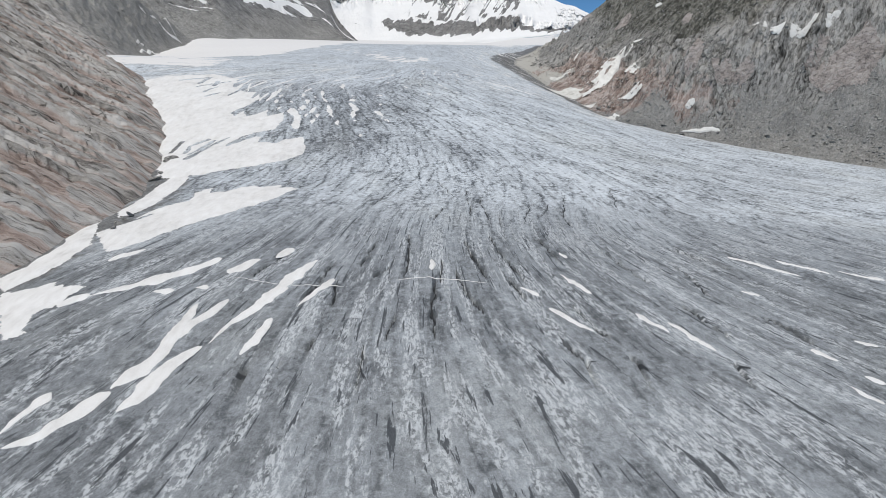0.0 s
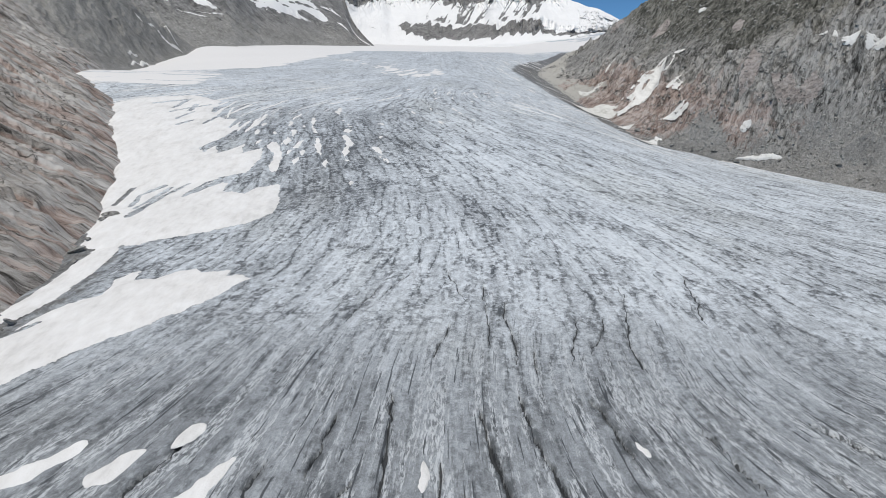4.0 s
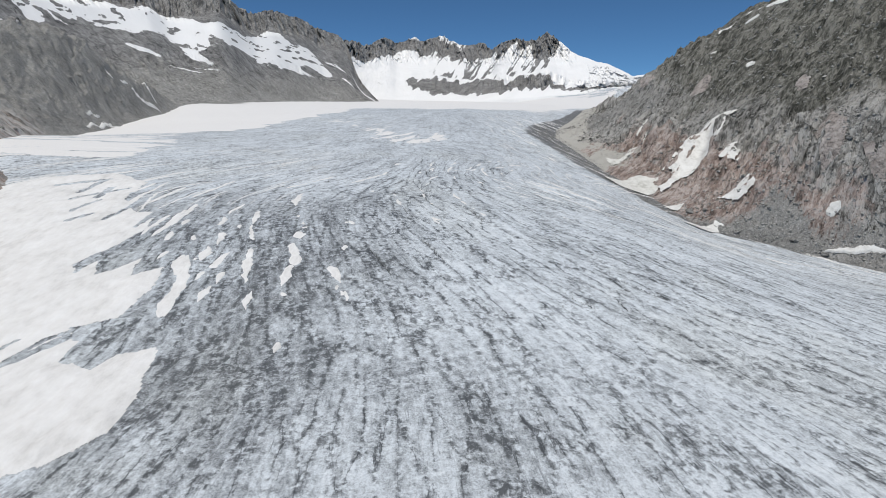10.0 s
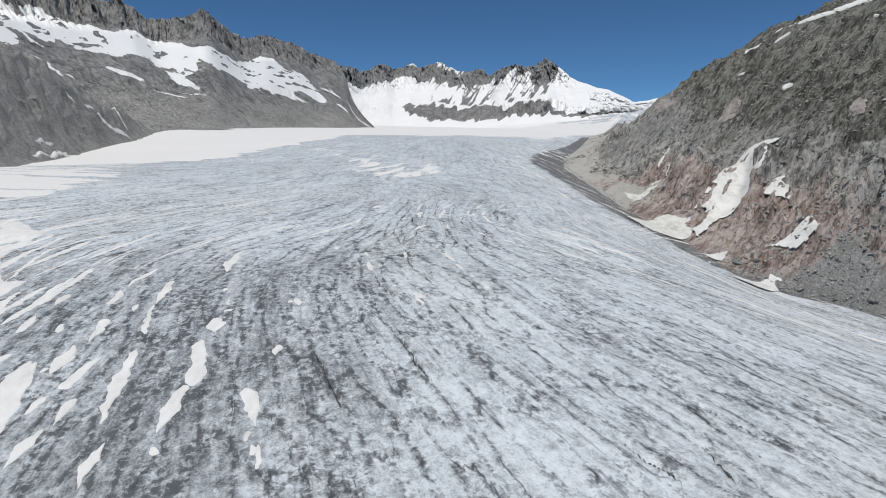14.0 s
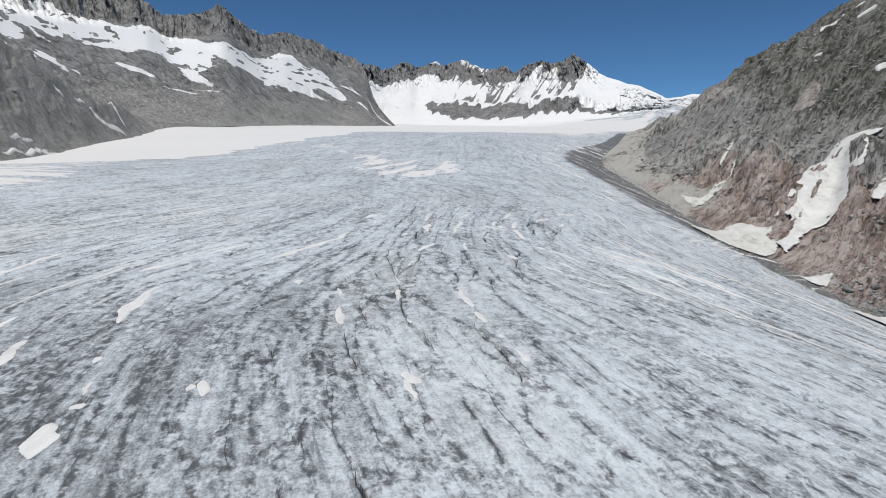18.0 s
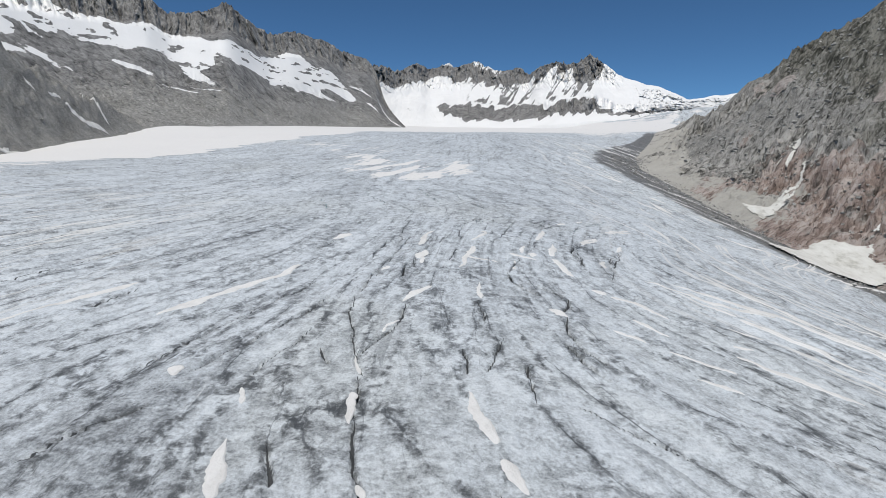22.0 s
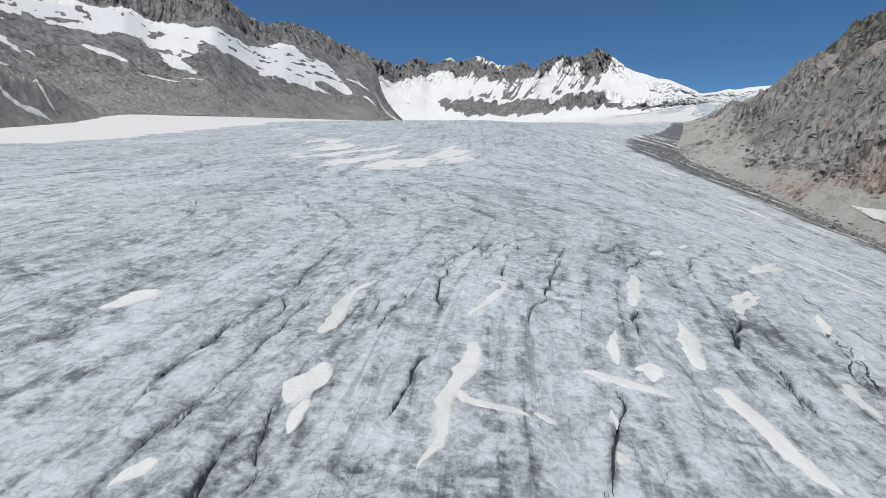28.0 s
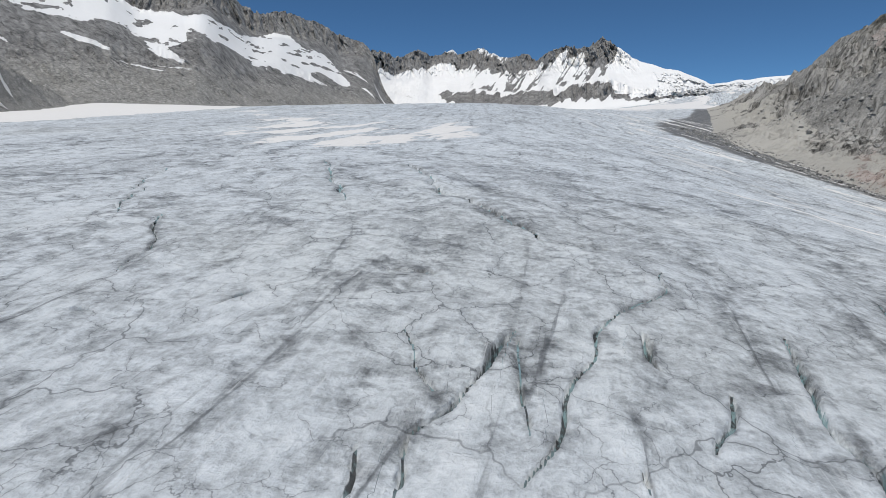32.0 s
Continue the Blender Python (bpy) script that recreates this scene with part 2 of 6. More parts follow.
CRACK_LAST = [
    (19.6, 540.2, 18.2, 536.4, 14.8, 530.4, 13.1, 525.4, 11.8, 522.6, 10.9, 520.1, 10.3, 518.2, 0.14), (15.9, 529.5, 16.3, 528.1, 16.4, 526.5, 0.53),
    (18.3, 525.4, 17.6, 523.3, 16.8, 521.1, 0.17), (10.6, 527.4, 10.3, 523.4, 10.2, 520.9, 0.09), (5.5, 528, 6.3, 524.8, 7.3, 523.2, 0.12),
    (3.3, 535.9, 6.6, 536.1, 0.64), (13.5, 519.6, 13.3, 518.6, 0.09), (4.9, 519.6, 5.1, 518.1, 5, 516.9, 0.08), (-22.7, 550.4, -30.5, 568.4, 0.3),
    (-4, 529.7, -2.8, 531.8, 0.57), (-5.7, 526.8, -5.4, 527.1, 0.63), (-10.3, 528.6, -9.4, 529, 0.69),
]
CRACKS = CRACK_FAN + CRACK_LAST + CRACK_LOW + CRACK_NEAR + CRACK_MIDDLE + CRACK_REST

SNOW_FALL_A = [
    (-86.2, 290.5, -86.8, 301.2, 3.42), (-103.7, 313.3, -108.6, 332, 5.14), (-94.6, 308.5, -93.7, 315.6, 1.74), (-84.2, 303.7, -85.6, 314.3, 2.88),
    (-90.9, 318.1, -88.9, 332.7, 3.87), (-74.3, 303.5, -74.4, 313.7, -80.1, 336.1, 3.72), (-56.6, 300.2, -59.3, 318.5, 3.84),
    (-57.3, 317.3, -62.5, 341.5, 4.40), (-61.7, 345.4, -65.5, 355.1, 3.64), (-34.9, 301.6, -41.9, 317.1, 3.51), (-30.4, 288.3, -33.1, 295.8, 1.14),
    (-35.9, 296.8, -36.9, 300.2, 1.30), (-66.4, 284.1, -68.7, 295.5, 2.02), (-54.9, 293, -56.4, 296.1, 1.52), (-98.7, 325.5, -100.8, 338.5, 3.00),
    (-96.4, 341.5, -101.6, 356, 3.66),
]
SNOW_FALL_B = [
    (-123.1, 348.7, -126, 360, 2.99), (-111.2, 347.2, -113.5, 353.5, 1.81), (-124.8, 367.7, -125.1, 375.7, 2.83),
    (-106.2, 366.4, -107.7, 378.2, 2.86), (-107.2, 381.2, -104, 398.4, 2.01), (-89.3, 365.6, -92.7, 385.8, 3.38), (-82.5, 344.2, -90.2, 365.5, 1.73),
    (-40.7, 363.2, -41.8, 369.4, 2.54), (-38.5, 331.3, -40, 336.8, 1.98), (-63.8, 359.1, -61.2, 360.6, 1.31), (-102.1, 325.9, -102, 328.6, 1.26),
    (-94.1, 359.9, -96.2, 365.8, 1.92), (-1.1, 369.8, 2, 362.7, 1.32), (-133.6, 353.8, -132.3, 367.9, -133.4, 391.6, 3.50),
    (-157.4, 385.9, -164, 425.1, 1.74), (-171.8, 405.4, -167.2, 446.3, 1.88), (-134.2, 359.7, -131.2, 378.3, 1.84),
    (-169.2, 411.3, -155.6, 436, -139.1, 449, 1.29),
]
SNOW_FALL_B_B = [
    (-149.2, 392.5, -141.8, 416.9, -129.5, 435.5, 1.20),
]
SNOW_FALL_C = [
    (-95.1, 281.2, -99.5, 302.3, -106.5, 332.3, 4.80), (-86.5, 294.4, -86.7, 303.2, 3.06), (-119.7, 328.7, -118.3, 336.5, 3.00),
    (-98.7, 328.2, -100.9, 340.2, 3.04), (-139.4, 356.1, -138.1, 383, 2.64), (-169.8, 387, -170.9, 425.9, 3.00), (-186, 410.8, -172.3, 442.9, 2.79),
    (-130.8, 366.9, -130.8, 401.2, 2.79), (-162, 395.1, -151.6, 435.5, 2.73), (-138.4, 411.9, -125.7, 449.5, 2.48),
    (-201.6, 432.8, -173.3, 460.6, 2.56), (-239.8, 450.1, -195.6, 476.3, 2.28), (-66.8, 289, -68.9, 297.8, 1.92), (-48.3, 256.4, -49.6, 262.9, 2.36),
    (-34.9, 295.4, -32.4, 292.9, 1.67),
]
SNOW_HUMP = [
    (-504.9, 1085, -481.3, 1084, 5.71), (-426.9, 787.8, -426.5, 818.6, -436.2, 863.3, 3.93), (-442.2, 818.1, -445.7, 856.3, 2.39),
    (-437.8, 845.4, -425.3, 869.4, 2.44), (-490.6, 956.3, -481.8, 961.3, 2.09),
]
SNOW_TOPS = [
    (340.1, 843.7, 362.9, 850.4, 441.2, 970.3, 7.01), (379.7, 853.9, 392.8, 850.8, 3.17), (391.8, 846.5, 412.8, 833, 431.6, 824.7, 6.78),
    (432.4, 826.2, 460.5, 832.7, 480.3, 827, 9.83), (375, 838.3, 390.6, 834.3, 3.10), (403.1, 1057.6, 377.7, 967.3, 4.50),
    (333.1, 741.1, 341, 741.7, 4.32), (323.3, 810.1, 331.2, 811.1, 2.42), (434.2, 771.9, 436.9, 767.5, 2.22),
]
SNOW_SLOPE = [
    (366, 542, 384.4, 527.2, 411, 515.4, 434.9, 512.3, 452, 513, 5.2), (279.8, 499, 300, 494, 320.3, 490, 2.6),
    (332.7, 740.9, 341.8, 739.7, 4.05), (288.4, 514.4, 298.6, 513.5, 4.40),
]
SNOW_SPUR = [(-511, 1053, -524, 1100, -540, 1160, -554.5, 1212, 11), (-478, 1000, -470, 1025, -461, 1054, 5), (-486, 985, -481, 1000, 2.5)]
SNOW_SLIVERS = [
    (-156.7, 237.9, -147.8, 259.9, -140.3, 272.6, 2.19), (-161.5, 249.3, -163.7, 262.7, -153.9, 272.9, 3.04),
    (-135.9, 258.8, -129.9, 271, -119.1, 278.1, 2.26), (-212, 427, -208.8, 449.8, 3.97), (-194.7, 416.1, -196.8, 436.4, 3.44),
    (-146.3, 118.2, -133.6, 130.2, 2.05), (-149.6, 186.5, -128.2, 193.8, 2.10),
]
SNOW_SLIVERS_B = [
    (-233.8, 441.1, -207.8, 453.3, 3.2), (-208.5, 414.5, -186, 433, 3.2), (-196.4, 395.7, -190.7, 410.9, 3.2), (-170.5, 380.7, -165.5, 403.7, 3.2), (-148.2, 366.9, -147.1, 395, 3.2), (-248, 460.4, -208.3, 475.3, 3.2), (-189.9, 381.5, -182.7, 389.3, 3.2), (-157.5, 245.7, -149, 268.8, 3.2), (-136.1, 256.3, -122.4, 272.2, 3.2), (-172.4, 253.9, -172.2, 273.3, 3.2), (-155.3, 233.5, -150.7, 254.2, 3.2),
]
FIELD_S1 = [(210.4, 639.4), (223.2, 645.2), (223.3, 650.8), (248.1, 671.5), (261.8, 672.8), (273, 680.5), (279.8, 681.7), (289.1, 660.7), (277.4, 656.1), (261.2, 632.5), (255.5, 631.5), (250.8, 628.1), (238.2, 617.2), (230.8, 612.6), (223.7, 613.3), (210.7, 604.4), (195, 589.6), (192.1, 592.3), (196.7, 606.9), (208.7, 614.1), (218.7, 634.7)]
FIELD_S2 = [(247.8, 607), (251.9, 611.1), (267, 622.6), (272.4, 616.1), (261.3, 595.5), (262.9, 590.6), (293.8, 617.7), (281.5, 608.5), (256.3, 586.4), (254.8, 595.8), (251, 598.6)]
FIELD_S3 = [(217.3, 559.9), (225.9, 549.6), (238.9, 550.1), (248.5, 548.9), (248.5, 537.6), (245.7, 538.9), (237.3, 538.7), (237.1, 535.5), (232, 541.3), (224.3, 549.7)]
FIELD_S4 = [(154.8, 627.3), (189.4, 643.2), (204.6, 629.2), (194.3, 611.6), (203.2, 611.3), (190.5, 593.4), (174.2, 590.5), (159.8, 592.5)]
FIELD_S5 = [(180.3, 514.2), (214.7, 529.9), (220.3, 525.9), (215.8, 525.5), (209, 509.8), (190.7, 502.9)]
FIELD_S6 = [(182.4, 563.5), (195.6, 562.1), (203.3, 560.2), (193.3, 550.2), (187.8, 554.4)]
FIELD_S7 = [(220.4, 760.7), (237.2, 773.7), (246.1, 766.6), (241.7, 765.9), (221, 747)]
FIELD_S8 = [(175.4, 678.8), (177.3, 716.5), (187, 700.5), (203.2, 712.1), (235.2, 749.9), (211.8, 709.6), (191.3, 693.6)]
FIELD_A = [(-260.3, 448.5), (-244.2, 463.1), (-208.4, 465.7), (-179.8, 445.2), (-177.4, 412.8), (-159.4, 389.5), (-147.9, 388.9), (-140.2, 366.2), (-144.3, 348), (-152.1, 336.5), (-155.7, 328.2), (-149.9, 321.2), (-145.4, 329.5), (-139.9, 317.5), (-132.8, 321.5), (-127, 330), (-123.2, 315.7), (-112.3, 320.2), (-109, 303.1), (-110.2, 282.1), (-117, 279.5), (-125.7, 277.7), (-117.4, 268.9), (-115.7, 256.9), (-103.4, 252.5), (-99.5, 259.4), (-87.8, 263.1), (-84.4, 248.3), (-81.3, 240.2), (-80.6, 223.3), (-86.6, 212.1), (-97.1, 204.7), (-111.9, 200.1), (-131.5, 195.9), (-149.4, 193.8), (-161, 201.7), (-167.6, 220), (-171.4, 236.5), (-195.4, 275.1), (-202, 290.6), (-204.8, 308.4), (-216.8, 327.9), (-220.1, 339.5), (-244.2, 366.9), (-250.7, 385.5), (-248.7, 401.5), (-266.7, 439.1)]
FIELD_B = [(-150.7, 113.3), (-144.5, 116.9), (-141.5, 121.4), (-137.9, 133.8), (-132.9, 143.9), (-121.9, 148.3), (-124.1, 160), (-120.9, 166), (-117.4, 167), (-116.4, 159.9), (-108, 158.5), (-101, 164), (-95, 165.2), (-91, 160.5), (-87, 160), (-81, 160.2), (-79.5, 154), (-75, 154.5), (-70, 152), (-73, 148.5), (-75.2, 140.9), (-82.6, 131.6), (-95.1, 117.8), (-108.8, 106.8), (-117.6, 96.8), (-124.6, 91.2), (-131.5, 86.4)]
FIELD_B2 = [(-149.9, 132.6), (-156.0, 145.9), (-153.3, 160.7), (-152, 185), (-150, 197.8), (-139.4, 197), (-136.9, 173.9), (-138.9, 154.8), (-141.4, 143.3), (-143.9, 133.2)]
FIELD_C = [(-136.2, 29.5), (-158.4, 63.0), (-148.8, 63.8), (-140.5, 66.8), (-135.2, 60.4), (-125.7, 58.8), (-130.1, 45.5), (-133.7, 42.8), (-130.6, 31.5)]
FIELD_D = [(-160.5, 107.1), (-166.5, 136.1), (-161.5, 141.1), (-145.2, 100.4), (-146.7, 85.3), (-150.5, 72.6), (-157.6, 63.8), (-170, 77.4), (-163, 84.7)]
FIELD_SLAB = [(282.5, 763), (296.8, 776.3), (312.2, 785), (308.5, 769.7), (294.2, 750.6), (285.2, 755.4)]
FIELD_SLAB_RED = [(292, 966.1), (300.8, 967.5), (268.2, 841.9), (268.1, 834.8), (258.8, 832.4), (248.1, 836)]
FIELD_SLAB_TALL = [(408.8, 493.4), (421.5, 496.3), (444.8, 497), (466.9, 497), (480, 480), (457.4, 467.7), (437.5, 472.4), (424.6, 475.3)]
FIELD_SLAB_TAN = [(293, 549.8), (321.7, 573), (318, 543.3), (303, 528), (291, 529)]
FIELD_SLAB_MID = [(317, 531), (338.3, 526), (343, 512), (321.6, 515)]
FIELD_SLAB_THIN = [(405, 497), (427, 510), (436, 505), (417, 494)]
FIELD_SLAB_SIDE = [(335, 517.6), (357.3, 521), (363, 513.3), (345.9, 508)]
FIELD_SLAB_LOW = [(330.5, 643.8), (339.7, 648.8), (344.2, 642.1), (335, 630.6), (330, 635.7)]
SNOW_FAN_LEFT_A = [
    (-107, -14.7, -106.4, -7.4, -103.7, -0.1, 3.9), (-104.7, -18.2, -97.4, -15.5, -93.6, -10.6, -88.3, -2.5, 6.58),
    (-88.3, -2.5, -83.3, 5.6, -79.6, 15, -75.4, 25.5, -70, 37.9, 5.19), (-81.8, -11.6, -78.2, -6.2, -74.5, 1.9, -69.7, 13.3, 6.1),
    (-69.7, 13.3, -62.4, 26.4, -54.8, 45.6, -45.2, 61.5, 4.39), (-80.9, 18.4, -80.1, 29.3, -79.1, 36.2, 3.63),
    (-58.5, 6.7, -56, 14.6, -53.9, 24.6, 3.89), (-46.1, 28.9, -42.6, 38.6, -38.3, 46.6, 3.19), (-75, 54.7, -69.6, 60, -65.6, 63.7, 6.1),
    (-60.6, 63.8, -56.2, 71.7, 3.94), (-121.5, 50.1, -107.7, 52.9, -93.1, 59.8, -81.3, 69.1, 6.95), (-127.9, 44.9, -120.4, 51.6, 4.9),
]
SNOW_FAN_LEFT_B = [
    (-97.6, 46.8, -90.4, 47.4, 3.72), (-83.4, 46, -79, 46.6, 2.47), (-127.8, 78.1, -116.1, 85.7, 5.45), (-5.3, 58.2, -5.5, 49.7, 1.75),
]
SNOW_FAN_LEFT = SNOW_FAN_LEFT_A + SNOW_FAN_LEFT_B
SNOW_FAN_RIGHT = [
    (22.4, 38.4, 27.7, 32.6, 1.9), (28.9, 26, 34.4, 20, 40.1, 13.5, 1.9), (37.4, 47.9, 41.5, 41.1, 45.2, 34.5, 1.9), (41.2, 64.3, 43.3, 59.8, 1.9),
    (55.2, 24, 57.9, 19.6, 61.5, 13.9, 1.9), (63.1, 19.9, 66.9, 12.8, 71.7, 5.8, 1.9), (96.8, 41, 101.8, 37.7, 1.9), (100.3, 8.9, 104.7, 3.2, 1.9),
    (116.8, 14.3, 122.8, 12, 1.9), (99.3, -7.7, 101.5, -10.8, 104.8, -13.7, 1.9), (105.6, 67.7, 116, 60.9, 126.3, 53.4, 1.9),
    (107, -3.4, 111, -5.9, 1.9), (144.4, 61.1, 159.5, 55.7, 1.9), (123.8, 66.7, 140.2, 58.3, 1.9),
]
SNOW_MID_A = [
    (-53.4, 441.9, -50.1, 448.1, -47, 452.1, -41.5, 459.5, -35.9, 465.5, -32.7, 473.6, 2.03), (-10.1, 427.6, -9.1, 425, -7.7, 421.9, 0.55),
    (-6.7, 436.7, -6.4, 439.9, -4.1, 441.9, 0.64), (-4.9, 451.4, -3.2, 456.1, 0.6, 460.4, 1.81), (10.9, 464.4, 10.9, 458.1, 11.3, 454.4, 1.17),
    (25.1, 452.7, 28.8, 449.7, 1.71), (37.1, 469.6, 40.6, 468.8, 2.2), (-22.5, 404.4, -19.7, 398, -18.8, 393.3, 1.98),
    (-7.9, 416.5, -6.2, 408.6, 1.52), (-3, 396.8, -2, 394.6, 0.87), (8.7, 418, 11.7, 410.6, 13, 405.4, 2.29), (13.6, 402.9, 16.6, 397.4, 1.73),
    (19.4, 392.2, 20.2, 390.2, 1.1), (22.8, 384.6, 25.7, 380, 1.59),
]
SNOW_MID_B = [
    (-1.7, 372.5, 0.3, 369.9, 2.2, 367.9, 2.65), (-76, 393.5, -77.7, 404, -78.3, 412.8, -76.8, 418, 3.17), (-43.9, 364.9, -43.4, 367.5, 2.59),
    (-37.9, 419.7, -36, 421.4, 2.54), (-64.3, 363.3, -64.6, 368.3, 1.37), (-68.9, 375.6, -69.8, 378.5, 1.51), (-23.2, 412.4, -24.8, 417.1, 0.83),
    (-90.4, 430, -81.4, 440.2, -67.6, 459.5, 0.65),
]
SNOW_MID = SNOW_MID_A + SNOW_MID_B
SNOW_UPPER_A = [
    (-3, 507.3, -4.6, 503, -4.9, 498.6, -5, 495.4, -5.5, 492.5, 1.52),
    (10.9, 509.3, 12.2, 509, 12.4, 506.5, 11.1, 502.8, 10.1, 500.6, 9.2, 499.2, 8.4, 497.9, 1.23),
    (30.7, 521.4, 30.8, 518.3, 29, 512.6, 27.8, 507.4, 1.76), (37.7, 536.6, 40.7, 539.9, 1.92), (46.5, 548, 47.5, 547.4, 6.19),
    (-31, 497, -29.5, 498.7, -29.2, 503.1, 4.01), (-12.3, 470.4, -11.9, 472.3, -11.3, 473.6, 1.05), (-5.3, 480.8, -4.2, 482.9, -3.6, 486.7, 2.73),
    (-3.8, 476.9, -3.6, 479.4, -3.5, 481.3, 1.09), (6.1, 473.2, 6.9, 477.4, 7.3, 483.3, 9.8, 491.8, 1.52),
    (7.5, 483.4, 8.9, 481.6, 11.9, 481.1, 13.6, 480.3, 0.84),
]
SNOW_UPPER_B = [
    (13.8, 481.1, 15.4, 480, 0.72), (23.9, 499.2, 22.5, 494.2, 22.3, 490.7, 1.18), (18.7, 488.9, 21.1, 487.4, 23.9, 487.3, 26.2, 486.4, 1.31),
    (23.5, 490.6, 25.6, 491.7, 25, 488.5, 1.21), (32.4, 506.5, 31.8, 500.1, 31.2, 493.1, 2.01),
    (30.5, 489.8, 31.5, 484.9, 32.8, 481.3, 34.3, 477, 2.15), (20.1, 482.9, 19.7, 480.3, 0.43), (18.9, 477.5, 19.6, 476.2, 0.89),
    (54.2, 536.8, 66, 551.4, 1.31), (41.5, 513.8, 48.9, 524.8, 1.34), (55.8, 519.8, 52.5, 511.3, 1.32), (44.5, 495.3, 44.3, 491.2, 44.8, 489.2, 1.29),
]
SNOW_UPPER = SNOW_UPPER_A + SNOW_UPPER_B
SNOW_RIBS_A = [
    (-89.6, 429.1, -80.2, 440.8, 3.55), (-77.1, 446, -66.1, 459.8, 3.48), (-52.8, 442.5, -45.9, 450.7, 3.42), (68.7, 398.2, 72.4, 394.5, 1.72),
    (59.6, 445.2, 77.1, 433.5, 2.85), (60.1, 488.5, 74.2, 480.9, 87.5, 474.6, 104.7, 459.5, 119.7, 452.5, 4.9),
    (70.8, 470.6, 83, 459.9, 92.4, 447.9, 104.1, 441.2, 3.62), (77.1, 495.2, 90.7, 482.3, 105.8, 464.5, 4.4), (47.6, 431.9, 54.4, 428.5, 1.93),
    (42.6, 454.3, 48.9, 448.9, 2.31), (131.5, 573.7, 159.5, 576.7, 192.1, 586.3, 7.93), (118.3, 604.7, 148.4, 593.4, 8.04),
    (93.4, 432.3, 105.6, 431.6, 2.73), (52.4, 484.5, 61.8, 481.2, 73.2, 477.4, 83.1, 475.9, 2.76), (59, 479.8, 71.5, 471, 2.23),
]
SNOW_RIBS_B = [
    (40.8, 467.7, 46.8, 463.9, 51.5, 458.4, 2.39), (37.1, 447.8, 42.8, 443.8, 1.71), (64.2, 460.1, 72, 459.2, 2), (61.3, 449.8, 65.3, 449.2, 1.56),
    (45.8, 441.1, 56.6, 436.2, 1.55), (55.1, 536.2, 66.3, 549.3, 2.32), (41.9, 512, 49.3, 522.5, 1.98),
]
SNOW_RIBS = SNOW_RIBS_A + SNOW_RIBS_B
SNOW_RIBS_FAR = [
    (162.9, 663.9, 201.2, 656.6, 235.5, 656.6, 1.72), (117.7, 664.9, 133.8, 622.9, 1.25), (102, 487.3, 126.5, 485.7, 139.9, 482.1, 0.73),
    (120.3, 475.3, 133.7, 473, 0.85), (45, 609.9, 67.1, 570, 81.3, 529.3, 0.79),
]
SNOW_VEINS = [
    (-75.6, 52.8, -66, 48.8, -53.6, 44.3, -32.9, 40.5, 0.28), (-17.8, 43.6, -8.6, 44.6, 2.2, 42.4, 12.9, 40.8, 0.28),
]
SNOW_LINES = SNOW_FAN_LEFT + SNOW_FAN_RIGHT + SNOW_FALL_A + SNOW_FALL_B + SNOW_FALL_C + SNOW_MID + SNOW_UPPER + SNOW_RIBS



# ---------------------------------------------------------------- the grain of the ice
# where no crack or snow line shows it: place, and degrees from north to the east
FLOW_HINTS = [
    (73, 211, -8), (91, 169, -6), (42, 181, -3), (122, 179, -16), (54, 142, -5), (-17, 141, 16), (-130, 190, 40), (-73, 169, 8),
    (-56, 186, 2), (-79, 153, 16), (9, 184, -6), (135, 268, -52), (21, 241, -16), (112, 237, -40), (186, 347, -62), (300, 250, -60),
    (-244, 469, 68), (58, 298, -38), (108, 328, -46), (36, 279, -22), (126, 306, -52), (102, 441, -55), (-224, 475, 66), (96, 426, -60),
    (95, 510, -48), (-234, 589, 30), (140, 689, -34), (68, 563, -36), (17, 589, -14), (-121, 496, 50), (82, 703, -46), (-36, 694, 22),
]
FLOW_MORE = [
    (-6, 567, -10), (-58, 612, 2), (180, 210, -58), (58, 204, -8), (-51, 212, -8), (-108, 131, 30), (-22, 215, -6), (159, 252, -48),
    (-58, 218, -4), (-72, 176, 22), (-81, 128, 50), (11, 101, 2), (0, 800, 5), (100, 850, -25), (-150, 800, 30), (0, 1000, 0),
    (-250, 750, 45), (250, -100, -45), (-150, -100, 25), (0, -150, 0), (100, -120, -30), (300, 60, -55), (-160, 560, 35), (-90, 560, 20),
]
FLOW_H, FLOW_X = 6.0, (-330.0, 420.0)
# the ice is mapped in belts that overlap, turn by turn on two layers
FLOW_BELTS = [(-240.0, 150.0), (60.0, 282.0), (210.0, 432.0), (360.0, 582.0), (510.0, 1080.0)]
FLOW_TURNS = [(95, 125), (225, 262), (375, 412), (525, 562)]


def flow_angle(x, y):
    """Which way the cracks and bands run, from those that are laid out, smoothed."""
    rows = []
    for row in CRACKS + SNOW_LINES:
        p = np.array(row[:-1]).reshape(-1, 2)
        for a, b in zip(p, p[1:]):
            d = (b - a) * (1 if b[1] >= a[1] else -1)
            if np.hypot(*d) > 3:
                rows.append((*(a + b) / 2, np.clip(math.degrees(math.atan2(d[0], d[1])), -66, 66), min(np.hypot(*d), 20) / 15, 17.0))
    rows += [(hx, hy, a, 0.8, 34.0) for hx, hy, a in FLOW_HINTS + FLOW_MORE]
    num, den = 0 * x, 0 * x + 1e-7
    for px, py, a, w, r in rows:
        k = w * np.exp(-((x - px) ** 2 + (y - py) ** 2) / (2 * r * r)) + 2e-4 * w * np.exp(-((x - px) ** 2 + (y - py) ** 2) / (2 * 90.0 ** 2))
        num, den = num + k * a, den + k
    return np.radians(num / den)


